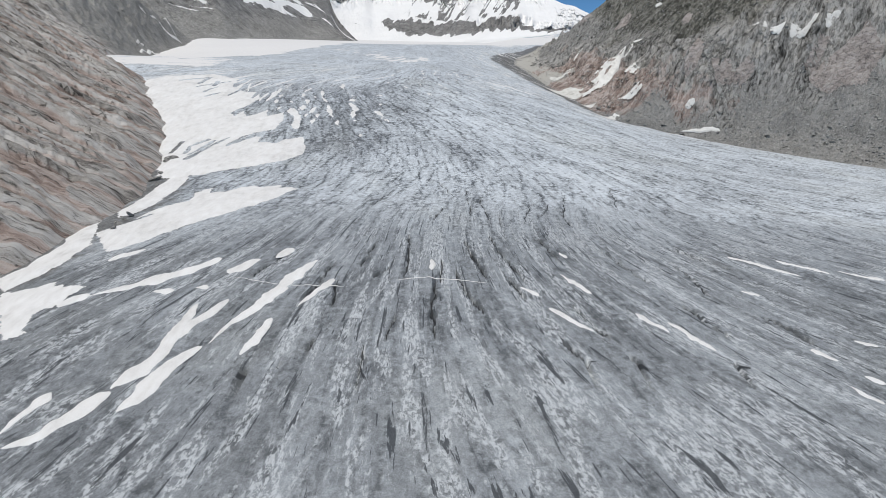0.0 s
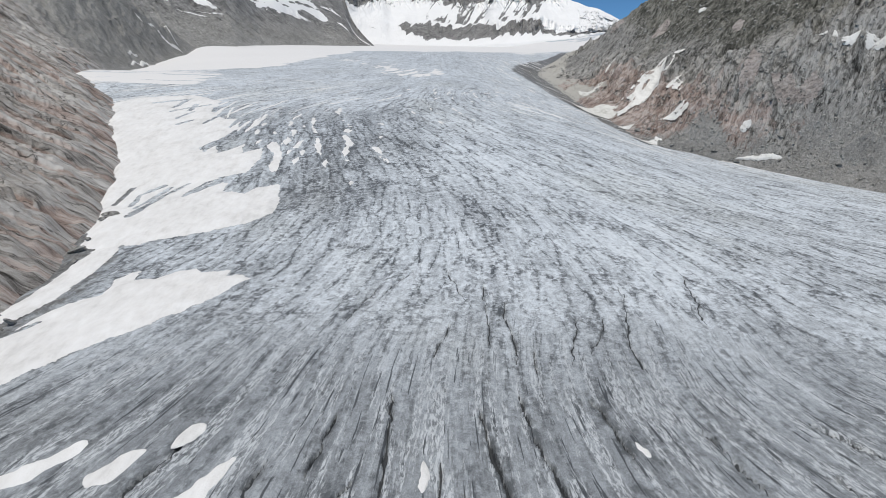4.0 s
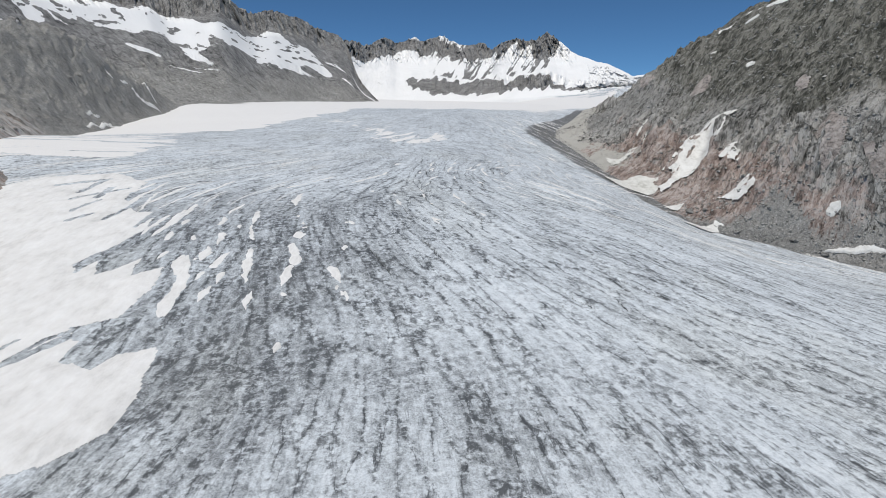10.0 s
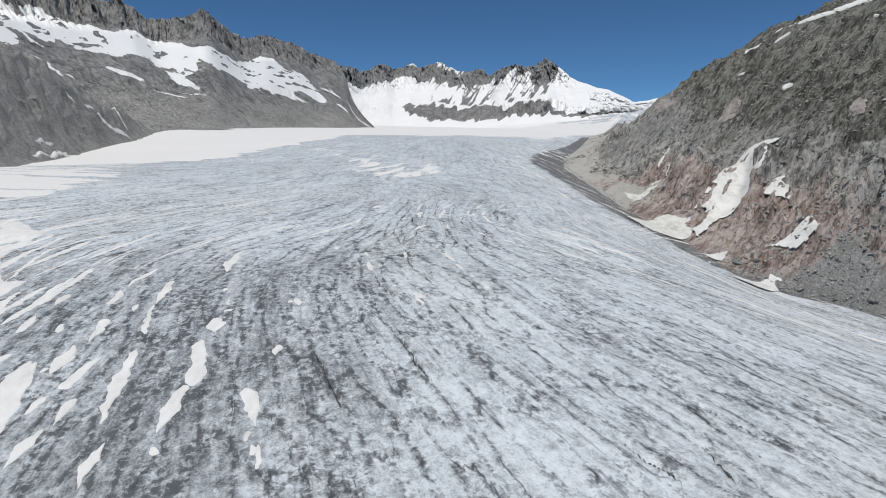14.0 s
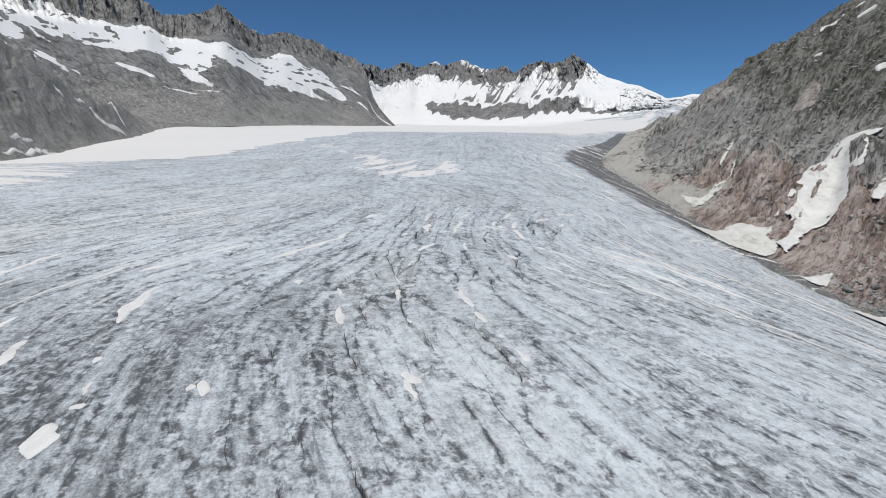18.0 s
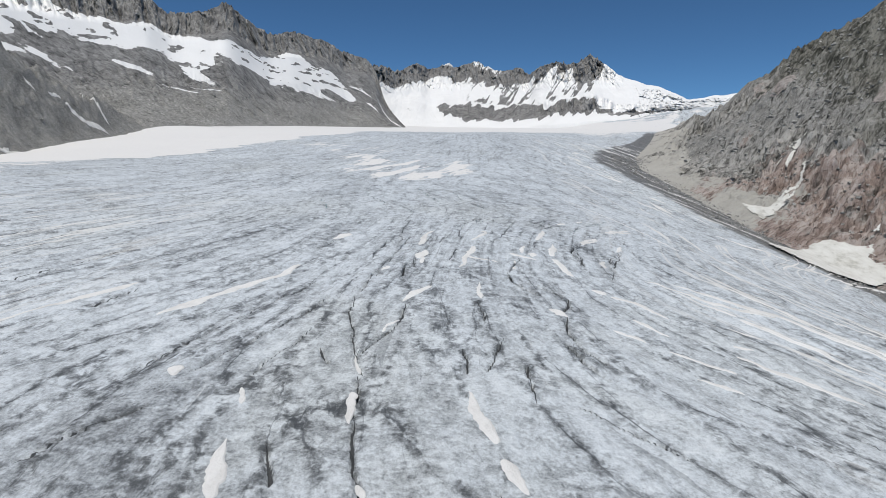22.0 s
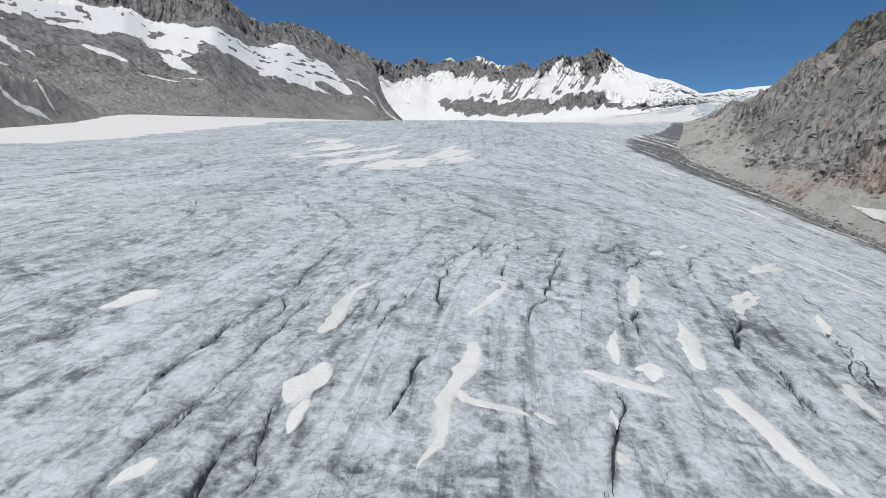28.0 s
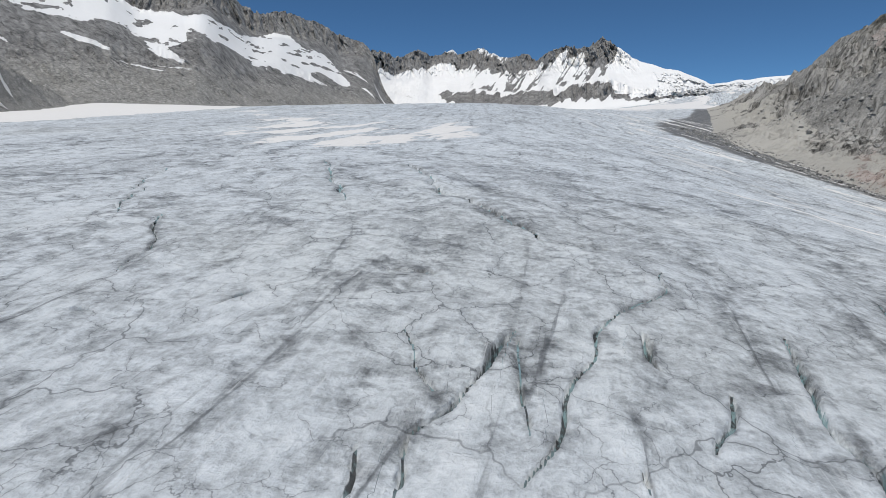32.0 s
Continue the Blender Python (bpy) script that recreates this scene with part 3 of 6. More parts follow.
def solve_flow(y0, y1):
    """Two maps over a belt of the ice: u, even across the grain, and v, even along it (least squares, conjugate gradients)."""
    nx, ny = int((FLOW_X[1] - FLOW_X[0]) / FLOW_H) + 1, int((y1 - y0) / FLOW_H) + 1
    gx, gy = FLOW_X[0] + FLOW_H * np.arange(nx), y0 + FLOW_H * np.arange(ny)
    X, Y = np.meshgrid(gx, gy)
    th = flow_angle(X[:-1, :-1] + FLOW_H / 2, Y[:-1, :-1] + FLOW_H / 2)
    si, co = np.sin(th), np.cos(th)

    def solve(weights, want, first):
        def forth(f):
            dx = (f[:-1, 1:] + f[1:, 1:] - f[:-1, :-1] - f[1:, :-1]) / (2 * FLOW_H)
            dy = (f[1:, :-1] + f[1:, 1:] - f[:-1, :-1] - f[:-1, 1:]) / (2 * FLOW_H)
            tw = (f[:-1, :-1] + f[1:, 1:] - f[:-1, 1:] - f[1:, :-1]) / FLOW_H
            return weights[0] * (si * dx + co * dy), weights[1] * (co * dx - si * dy), 0.3 * tw

        def back(p, q, r):
            dx, dy, tw = (weights[0] * si * p + weights[1] * co * q) / (2 * FLOW_H), (weights[0] * co * p - weights[1] * si * q) / (2 * FLOW_H), 0.3 * r / FLOW_H
            f = np.zeros((ny, nx))
            f[:-1, :-1] += tw - dx - dy
            f[:-1, 1:] += dx - dy - tw
            f[1:, :-1] += dy - dx - tw
            f[1:, 1:] += dx + dy + tw
            return f

        goal = back(weights[0] * want[0] + 0 * si, weights[1] * want[1] + 0 * si, 0 * si)
        f = first.copy()
        r = goal - back(*forth(f))
        d, rr = r.copy(), float((r * r).sum())
        for _ in range(700):
            ad = back(*forth(d))
            k = rr / float((d * ad).sum() + 1e-30)
            f, r = f + k * d, r - k * ad
            new_rr = float((r * r).sum())
            if new_rr < 1e-12:
                break
            d, rr = r + new_rr / rr * d, new_rr
        return f

    return solve((1.0, 0.5), (0.0, 1.0), X), solve((0.4, 0.5), (1.0, 0.0), Y)


FLOW_MAPS = [solve_flow(*belt) for belt in FLOW_BELTS]


def belt_uv(n, x, y):
    """Across and along the glacier's bands, by one belt's maps."""
    y0, y1 = FLOW_BELTS[n]
    cx, cy = np.clip(x, FLOW_X[0], FLOW_X[1] - 0.01), np.clip(y, y0, y1 - 0.01)
    fx, fy = (cx - FLOW_X[0]) / FLOW_H, (cy - y0) / FLOW_H
    i, j = fy.astype(int), fx.astype(int)
    p, q = fx - j, fy - i
    out = []
    for f in FLOW_MAPS[n]:
        out.append((f[i, j] * (1 - p) + f[i, j + 1] * p) * (1 - q) + (f[i + 1, j] * (1 - p) + f[i + 1, j + 1] * p) * q)
    return out[0] + x - cx, out[1] + y - cy


def flow_uv(x, y):
    """Both layers of belts, and how far the second one counts, 0 to 1."""
    x, y = np.broadcast_arrays(np.asarray(x, float), np.asarray(y, float))
    wob = y + 14 * fbm(x / 25, y / 25, 62, 3)
    t = [smooth(lo, hi, wob) for lo, hi in FLOW_TURNS]
    second = t[0] - t[1] + t[2] - t[3]
    us, vs = zip(*(belt_uv(n, x, y) for n in range(len(FLOW_BELTS))))
    even = [np.where(y < 175, f[0], np.where(y < 468, f[2], f[4])) for f in (us, vs)]
    odd = [np.where(y < 320, f[1], f[3]) for f in (us, vs)]
    return even, odd, second


# ---------------------------------------------------------------- meshes
def sheet(name, X, Y, Z, material, attrs=(), uv=None, label="", category="", kind="structure", parent=None, shade=True, hole=None, keep=None):
    """A grid of points as one mesh, with named numbers on its points."""
    n, m = X.shape
    me = bpy.data.meshes.new(name)
    co = np.stack([X, Y, Z], -1).reshape(-1, 3).astype(np.float32)
    i = np.arange(n * m).reshape(n, m)
    quads = np.stack([i[:-1, :-1], i[:-1, 1:], i[1:, 1:], i[1:, :-1]], -1).reshape(-1, 4)
    if hole:
        mx, my = (X[:-1, :-1] + X[1:, 1:]) / 2, (Y[:-1, :-1] + Y[1:, 1:]) / 2
        inside = (mx > hole[0]) & (mx < hole[1]) & (my > hole[2]) & (my < hole[3])
        quads = quads[~inside.ravel()]
    if keep is not None:
        use = keep[:-1, :-1] & keep[:-1, 1:] & keep[1:, 1:] & keep[1:, :-1]
        quads = quads[use.ravel()]
        used, inv = np.unique(quads, return_inverse=True)
        co, quads = co[used], inv.reshape(-1, 4)
    me.vertices.add(len(co))
    me.vertices.foreach_set("co", co.ravel())
    me.loops.add(quads.size)
    me.loops.foreach_set("vertex_index", quads.ravel().astype(np.int32))
    me.polygons.add(len(quads))
    me.polygons.foreach_set("loop_start", (np.arange(len(quads)) * 4).astype(np.int32))
    me.update(calc_edges=True)
    me.polygons.foreach_set("use_smooth", np.full(len(quads), shade))
    for key, values in attrs:
        a = me.attributes.new(key, "FLOAT", "POINT")
        a.data.foreach_set("value", np.broadcast_to(values, X.shape).astype(np.float32).ravel())
    for key, us, vs in uv or ():
        layer = me.uv_layers.new(name=key)
        both = np.stack([us, vs], -1).reshape(-1, 2)
        layer.data.foreach_set("uv", both[quads.ravel()].astype(np.float32).ravel())
    me.materials.append(material)
    me.validate()
    ob = new(name, me)
    ob.parent = parent
    return tagged(ob, label, category, "", kind)


# ---------------------------------------------------------------- materials
class Nodes:
    """A material under construction."""

    def __init__(self, name, rough=0.8, spec=0.3):
        self.m = bpy.data.materials.new(name)
        self.m.use_nodes = True
        self.t = self.m.node_tree
        self.b = self.t.nodes["Principled BSDF"]
        self.b.inputs["Roughness"].default_value = rough
        self.b.inputs["Specular IOR Level"].default_value = spec

    def node(self, kind, **sets):
        n = self.t.nodes.new(kind)
        for k, v in sets.items():
            n.inputs[k.replace("_", " ")].default_value = v
        return n

    def link(self, a, b):
        self.t.links.new(a, b)

    def attr(self, name):
        n = self.t.nodes.new("ShaderNodeAttribute")
        n.attribute_name = name
        return n.outputs["Fac"]

    def coords(self, scale=(1, 1, 1), uv="", turn=0.0):
        """Places on the object, or on one of its named maps."""
        c = self.t.nodes.new("ShaderNodeUVMap" if uv else "ShaderNodeTexCoord")
        if uv:
            c.uv_map = uv
        m = self.t.nodes.new("ShaderNodeMapping")
        m.vector_type = "TEXTURE"
        m.inputs["Scale"].default_value = [1 / v for v in scale]
        m.inputs["Rotation"].default_value = (0, 0, radians(turn))
        self.link(c.outputs["UV" if uv else "Object"], m.inputs["Vector"])
        return m.outputs["Vector"]

    def noise(self, scale, detail=5, rough=0.6, vec=None, distort=0.0):
        n = self.node("ShaderNodeTexNoise", Scale=scale, Detail=detail, Roughness=rough, Distortion=distort)
        if vec is not None:
            self.link(vec, n.inputs["Vector"])
        return n.outputs["Fac"]

    def cells(self, scale, vec, feature="F1", rand=1.0):
        n = self.node("ShaderNodeTexVoronoi", Scale=scale, Randomness=rand)
        n.feature = feature
        self.link(vec, n.inputs["Vector"])
        return n

    def warped(self, vec, scale, amount):
        """The coordinates, pushed about by a noise."""
        n = self.node("ShaderNodeTexNoise", Scale=scale, Detail=4.0, Roughness=0.6)
        self.link(vec, n.inputs["Vector"])
        m = self.t.nodes.new("ShaderNodeVectorMath")
        m.operation = "MULTIPLY_ADD"
        m.inputs[1].default_value = (amount, amount, amount)
        self.link(n.outputs["Color"], m.inputs[0])
        self.link(vec, m.inputs[2])
        return m.outputs["Vector"]

    def ramp(self, fac, stops):
        r = self.t.nodes.new("ShaderNodeValToRGB")
        e = r.color_ramp.elements
        while len(e) < len(stops):
            e.new(0.5)
        for el, (p, c) in zip(e, stops):
            el.position, el.color = p, (*c, 1) if isinstance(c, tuple) else (c, c, c, 1)
        self.link(fac, r.inputs["Fac"])
        return r.outputs["Color"]

    def mix(self, fac, a, b, blend="MIX"):
        n = self.t.nodes.new("ShaderNodeMix")
        n.data_type, n.blend_type = "RGBA", blend
        for sock, v in ((n.inputs["Factor"], fac), (n.inputs[6], a), (n.inputs[7], b)):
            if isinstance(v, (int, float)):
                sock.default_value = v
            elif isinstance(v, tuple):
                sock.default_value = (*v, 1)
            else:
                self.link(v, sock)
        return n.outputs[2]

    def math(self, op, a, b=0.0, c=0.0, clamp=False):
        n = self.t.nodes.new("ShaderNodeMath")
        n.operation, n.use_clamp = op, clamp
        for sock, v in zip(n.inputs, (a, b, c)):
            if isinstance(v, (int, float)):
                sock.default_value = v
            else:
                self.link(v, sock)
        return n.outputs[0]

    def step(self, v, lo, hi):
        n = self.t.nodes.new("ShaderNodeMapRange")
        n.interpolation_type = "SMOOTHSTEP"
        n.inputs["From Min"].default_value, n.inputs["From Max"].default_value = lo, hi
        self.link(v, n.inputs["Value"])
        return n.outputs["Result"]

    def done(self, colour, bumps=(), rough=None):
        if isinstance(colour, tuple):
            self.b.inputs["Base Color"].default_value = (*colour, 1)
        else:
            self.link(colour, self.b.inputs["Base Color"])
        last = None
        for height, dist, strength in bumps:
            n = self.node("ShaderNodeBump", Strength=strength, Distance=dist)
            self.link(height, n.inputs["Height"])
            if last:
                self.link(last, n.inputs["Normal"])
            last = n.outputs["Normal"]
        if last:
            self.link(last, self.b.inputs["Normal"])
        if rough is not None:
            self.link(rough, self.b.inputs["Roughness"])
        return self.m


def ice_grain(k, layer, fan, mottle):
    """One layer of the ice's grain: how pale it is, its dark threads and its pale ribs."""
    def at(stretch):
        return k.coords((1, stretch, 1), layer)

    def off(n, weight):
        return k.math("MULTIPLY", k.math("SUBTRACT", n, 0.5), weight)

    band = k.noise(0.075, 5, 0.58, at(0.16), 0.4)
    streak = k.noise(0.34, 7, 0.62, at(0.18), 0.3)
    patch = k.noise(0.55, 8, 0.66, at(0.5), 0.3)
    v = k.math("ADD", off(band, 0.34), k.math("ADD", off(streak, 0.34), off(patch, 0.46)))
    # pillow shading put into the colour: darker along seams between long pillows of ice
    cellv = k.cells(0.15, k.warped(at(0.22), 0.4, 3.0), "DISTANCE_TO_EDGE")
    seam = k.math("MULTIPLY", k.step(cellv.outputs["Distance"], 0.16, 0.0), k.step(mottle, 0.60, 0.42))
    v = k.math("SUBTRACT", v, k.math("MULTIPLY", seam, 0.16))
    # short dark dashes, gathered in flocks
    flock = k.step(k.noise(0.05, 5, 0.65, at(0.4)), 0.46, 0.60)
    dash = k.step(k.noise(0.46, 6, 0.62, at(0.12), 0.3), 0.402, 0.376)
    thread = k.math("MULTIPLY", k.step(k.math("ADD", cellv.outputs["Distance"], off(patch, 0.06)), 0.026, 0.004), k.step(streak, 0.52, 0.40))
    dark = k.math("MAXIMUM", k.math("MULTIPLY", dash, k.math("ADD", k.math("MULTIPLY", flock, 0.5), fan), clamp=True), k.math("MULTIPLY", k.math("MULTIPLY", thread, 0.95), k.math("SUBTRACT", 1.0, k.math("MULTIPLY", fan, 0.6))))
    line = k.noise(0.15, 5, 0.55, at(0.035), 0.35)
    rib = k.math("MULTIPLY", k.step(k.math("ABSOLUTE", k.math("SUBTRACT", line, 0.52)), 0.026, 0.009), k.step(k.noise(0.06, 5, 0.65, at(0.3)), 0.44, 0.51))
    vein = k.step(k.math("ABSOLUTE", k.math("SUBTRACT", k.noise(0.24, 5, 0.55, at(0.16), 0.6), 0.53)), 0.007, 0.0)
    rime = k.math("MULTIPLY", k.step(k.noise(1.1, 7, 0.76, at(0.5), 0.4), 0.48, 0.53), k.step(k.noise(0.15, 5, 0.65, at(0.22), 0.3), 0.49, 0.57))
    return v, dark, rib, k.math("MULTIPLY", vein, k.step(patch, 0.46, 0.60)), rime, patch


def ice_material():
    """Bare ice: pale grain that runs with the cracks, grey smears of dirt, fine dark and white veins."""
    k = Nodes("glacier_ice", 0.55, 0.3)
    flat = k.coords((1, 1, 1))
    fan, second = k.attr("fan"), k.attr("second")
    smear = k.noise(0.11, 9, 0.66, flat, 0.4)
    mottle = k.noise(0.45, 8, 0.62, flat, 0.4)
    speck = k.noise(1.8, 6, 0.68, flat, 0.2)
    grit = k.noise(4.0, 6, 0.78, flat)
    wide = k.noise(0.018, 5, 0.6, flat, 0.5)
    v, dark, rib, vein, rime, patch = (k.mix(second, p, q) for p, q in zip(ice_grain(k, "flow", fan, mottle), ice_grain(k, "flow_b", fan, mottle)))
    upper = k.attr("upper")
    v = k.math("MULTIPLY", v, k.math("SUBTRACT", 1.0, k.math("ADD", k.math("MULTIPLY", fan, 0.66), k.math("MULTIPLY", upper, 0.26))))
    for n, weight in ((smear, 0.22), (mottle, 0.40), (speck, 0.50), (grit, 0.28), (wide, 0.20)):
        part = k.math("MULTIPLY", k.math("SUBTRACT", n, 0.5), weight)
        v = k.math("ADD", v, part if n in (grit, wide) else k.math("MULTIPLY", part, k.math("SUBTRACT", 1.0, k.math("MULTIPLY", fan, 0.62))))
    v = k.math("SUBTRACT", v, k.math("MULTIPLY", k.attr("dirt"), 0.105))
    v = k.math("SUBTRACT", v, k.math("MULTIPLY", k.attr("halo"), 0.16))
    v = k.math("ADD", v, k.math("ADD", 0.619, k.math("SUBTRACT", k.math("MULTIPLY", upper, 0.018), k.math("MULTIPLY", fan, 0.052))))
    col = k.ramp(v, [(0.34, (0.10, 0.108, 0.114)), (0.43, (0.229, 0.245, 0.257)), (0.50, (0.350, 0.375, 0.394)), (0.57, (0.475, 0.508, 0.534)), (0.64, (0.598, 0.640, 0.672)), (0.78, (0.735, 0.775, 0.805))])
    tan = k.noise(0.012, 4, 0.6, flat, 0.5)
    col = k.mix(k.step(tan, 0.50, 0.68), col, (1.0, 0.99, 0.965), "MULTIPLY")
    # white rime in streaks below the bulge, pale veins of refrozen water elsewhere
    col = k.mix(k.math("MULTIPLY", k.math("MULTIPLY", rime, fan), 0.8), col, (0.58, 0.605, 0.62))
    col = k.mix(k.math("MULTIPLY", vein, 0.55), col, (0.68, 0.70, 0.71))
    col = k.mix(k.math("MULTIPLY", dark, k.math("SUBTRACT", 0.9, k.math("MULTIPLY", upper, 0.25))), col, (0.055, 0.061, 0.068))
    # a net of hairline cracks over the upper ice
    for scale, warp, width, weight, lo in ((0.11, 5.0, 0.0075, 0.6, 0.47), (0.27, 2.2, 0.011, 0.7, 0.47), (0.62, 1.0, 0.015, 0.55, 0.48)):
        net = k.cells(scale, k.warped(k.coords((1, 0.8, 1)), scale * 1.8, warp), "DISTANCE_TO_EDGE")
        fade = k.math("MULTIPLY", k.step(k.noise(scale * 0.5, 4, 0.6, flat), lo, lo + 0.12), k.math("ADD", 0.12, k.math("MULTIPLY", upper, 0.7), clamp=True))
        # a soft darker fringe along each line
        fringe = k.math("MULTIPLY", k.step(net.outputs["Distance"], width * 10, 0.0), k.math("MULTIPLY", fade, 0.35 * weight))
        col = k.mix(fringe, col, (0.16, 0.172, 0.182))
        col = k.mix(k.math("MULTIPLY", k.math("MULTIPLY", k.step(net.outputs["Distance"], width, width * 0.25), fade), weight), col, (0.05, 0.056, 0.062))
    # crevasse insides coloured near black for shade and dirt, partly blue farther up
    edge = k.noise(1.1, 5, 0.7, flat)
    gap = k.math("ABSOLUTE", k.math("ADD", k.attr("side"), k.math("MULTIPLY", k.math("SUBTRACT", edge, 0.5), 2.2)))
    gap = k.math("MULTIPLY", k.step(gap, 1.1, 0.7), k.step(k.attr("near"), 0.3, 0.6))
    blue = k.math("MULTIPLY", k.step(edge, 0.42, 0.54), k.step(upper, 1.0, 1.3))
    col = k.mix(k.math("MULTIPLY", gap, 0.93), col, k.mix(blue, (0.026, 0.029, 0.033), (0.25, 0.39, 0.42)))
    rub = k.math("MULTIPLY", k.step(k.math("ADD", k.attr("rubble"), k.math("MULTIPLY", k.math("SUBTRACT", smear, 0.5), 1.6)), 0.3, 0.8), k.step(k.attr("rubble"), 0.02, 0.12))
    stone = k.cells(1.1, flat)
    col = k.mix(k.math("MULTIPLY", rub, 0.92), col, k.mix(0.5, k.ramp(stone.outputs["Color"], [(0.2, (0.06, 0.06, 0.057)), (0.6, (0.15, 0.148, 0.14)), (0.9, (0.32, 0.31, 0.29))]),
                                                          k.ramp(grit, [(0.36, (0.05, 0.05, 0.048)), (0.5, (0.11, 0.11, 0.105)), (0.64, (0.22, 0.215, 0.205))])))
    col = k.mix(k.math("MULTIPLY", rib, k.attr("rib")), col, (0.78, 0.77, 0.74))
    rag = k.mix(0.55, k.noise(0.10, 8, 0.74, k.coords((0.35, 1.5, 1))), k.noise(0.22, 9, 0.74, k.coords((1, 0.55, 1), "flow")))
    sn = k.step(k.math("ADD", k.attr("snow"), k.math("MULTIPLY", k.math("SUBTRACT", rag, 0.5), 1.3)), 0.44, 0.54)
    col = k.mix(sn, col, k.mix(patch, (0.73, 0.715, 0.69), (0.85, 0.84, 0.82)))
    return k.done(col, [(smear, 1.0, 0.35), (mottle, 0.7, 0.6), (patch, 0.4, 0.5), (speck, 0.3, 0.7)])


def snow_material(name, dirty=0.3):
    k = Nodes(name, 0.6, 0.25)
    a = k.noise(0.25, 6, 0.65, k.coords((1, 0.5, 1)))
    b = k.noise(2.2, 5, 0.65, k.coords())
    c = k.noise(0.05, 4, 0.6, k.coords())
    v = k.math("ADD", k.math("MULTIPLY", a, 0.6), k.math("MULTIPLY", c, 0.4))
    col = k.ramp(v, [(0.3, (0.60 - 0.2 * dirty, 0.59 - 0.2 * dirty, 0.57 - 0.22 * dirty)), (0.46, (0.74 - 0.08 * dirty, 0.73 - 0.08 * dirty, 0.71 - 0.1 * dirty)), (0.62, (0.82 - 0.06 * dirty, 0.815 - 0.06 * dirty, 0.80 - 0.08 * dirty))])
    return k.done(col, [(a, 1.0, 0.5), (b, 0.3, 0.6)])


def rock_material(name, low, mid, high, red=0.0, green=0.0, grain=0.35, tilt=(1, 1, 1), turn=0.0, sandy=True, spread=0.10, relief=1.0):
    """Bare broken rock; scree, sand and snow where the points say so."""
    k = Nodes(name, 0.9, 0.15)
    flat = k.coords()
    lean = k.coords(tilt, turn=turn)
    a = k.noise(grain, 10, 0.72, lean, 0.5)
    b = k.noise(grain * 6, 6, 0.75, flat)
    c = k.noise(grain * 0.12, 5, 0.6, flat, 0.4)
    block = k.cells(grain * 0.8, k.warped(lean, grain * 2, 0.5 / grain))
    gap = k.cells(grain * 0.8, k.warped(lean, grain * 2, 0.5 / grain), "DISTANCE_TO_EDGE")
    e = k.noise(grain * 0.2, 7, 0.66, lean, 0.6)
    v = k.math("ADD", k.math("MULTIPLY", a, 0.52), k.math("MULTIPLY", b, 0.27))
    # a random tone for each block, partly imitating lit and shaded faces
    v = k.math("ADD", v, k.math("MULTIPLY", k.ramp(block.outputs["Color"], [(0.0, 0.0), (1.0, 1.0)]), 0.13))
    v = k.math("ADD", v, k.math("MULTIPLY", k.math("SUBTRACT", e, 0.33), 0.45))
    slab = k.cells(grain * 0.32, k.warped(lean, grain * 0.9, 1.2 / grain))
    v = k.math("ADD", v, k.math("MULTIPLY", k.math("SUBTRACT", k.ramp(slab.outputs["Color"], [(0.0, 0.0), (1.0, 1.0)]), 0.5), 0.10))
    col = k.ramp(v, [(0.5 - spread, low), (0.5, mid), (0.5 + spread, high)])
    if red:
        r = k.step(k.math("ADD", k.attr("red"), k.math("ADD", k.math("MULTIPLY", k.math("SUBTRACT", c, 0.5), 1.0), k.math("MULTIPLY", k.math("SUBTRACT", e, 0.5), 1.3))), 0.38, 0.75)
        col = k.mix(k.math("MULTIPLY", r, red), col, k.ramp(v, [(0.36, (0.075, 0.055, 0.046)), (0.5, (0.30, 0.228, 0.195)), (0.63, (0.50, 0.435, 0.395))]))
    if green:
        # dark greenish growth; its patches also put shade of crevices into the colour
        g = k.step(k.math("ADD", k.attr("moss"), k.math("ADD", k.math("MULTIPLY", k.math("SUBTRACT", c, 0.5), 0.5), k.math("MULTIPLY", k.math("SUBTRACT", k.noise(grain * 0.6, 9, 0.78, flat), 0.5), 1.0))), 0.25, 0.75)
        col = k.mix(k.math("MULTIPLY", g, green), col, k.ramp(v, [(0.40, (0.024, 0.025, 0.020)), (0.5, (0.068, 0.068, 0.055)), (0.62, (0.21, 0.205, 0.175))]))
    # crevice shade put into the colour: near-black seams between the blocks
    seam = k.step(k.math("ADD", gap.outputs["Distance"], k.math("MULTIPLY", k.math("SUBTRACT", b, 0.5), 0.12)), 0.05, 0.0)
    col = k.mix(k.math("MULTIPLY", k.math("MULTIPLY", seam, k.step(a, 0.56, 0.44)), 0.8), col, (0.025, 0.024, 0.022))
    stones = k.cells(grain * 2.6, k.warped(flat, grain * 5, 0.12 / grain))
    small = k.cells(grain * 7, flat)
    pebble = k.mix(0.5, stones.outputs["Color"], small.outputs["Color"])
    scree_v = k.math("ADD", k.math("MULTIPLY", k.ramp(pebble, [(0.0, 0.0), (1.0, 1.0)]), 0.3), k.math("MULTIPLY", k.math("ADD", a, k.math("ADD", c, b)), 0.234))
    sc = k.step(k.math("ADD", k.attr("scree"), k.math("MULTIPLY", k.math("SUBTRACT", a, 0.5), 1.2)), 0.4, 0.62)
    col = k.mix(sc, col, k.ramp(scree_v, [(0.36, (0.10, 0.10, 0.094)), (0.46, (0.22, 0.217, 0.204)), (0.55, (0.32, 0.314, 0.295)), (0.66, (0.48, 0.47, 0.445))]))
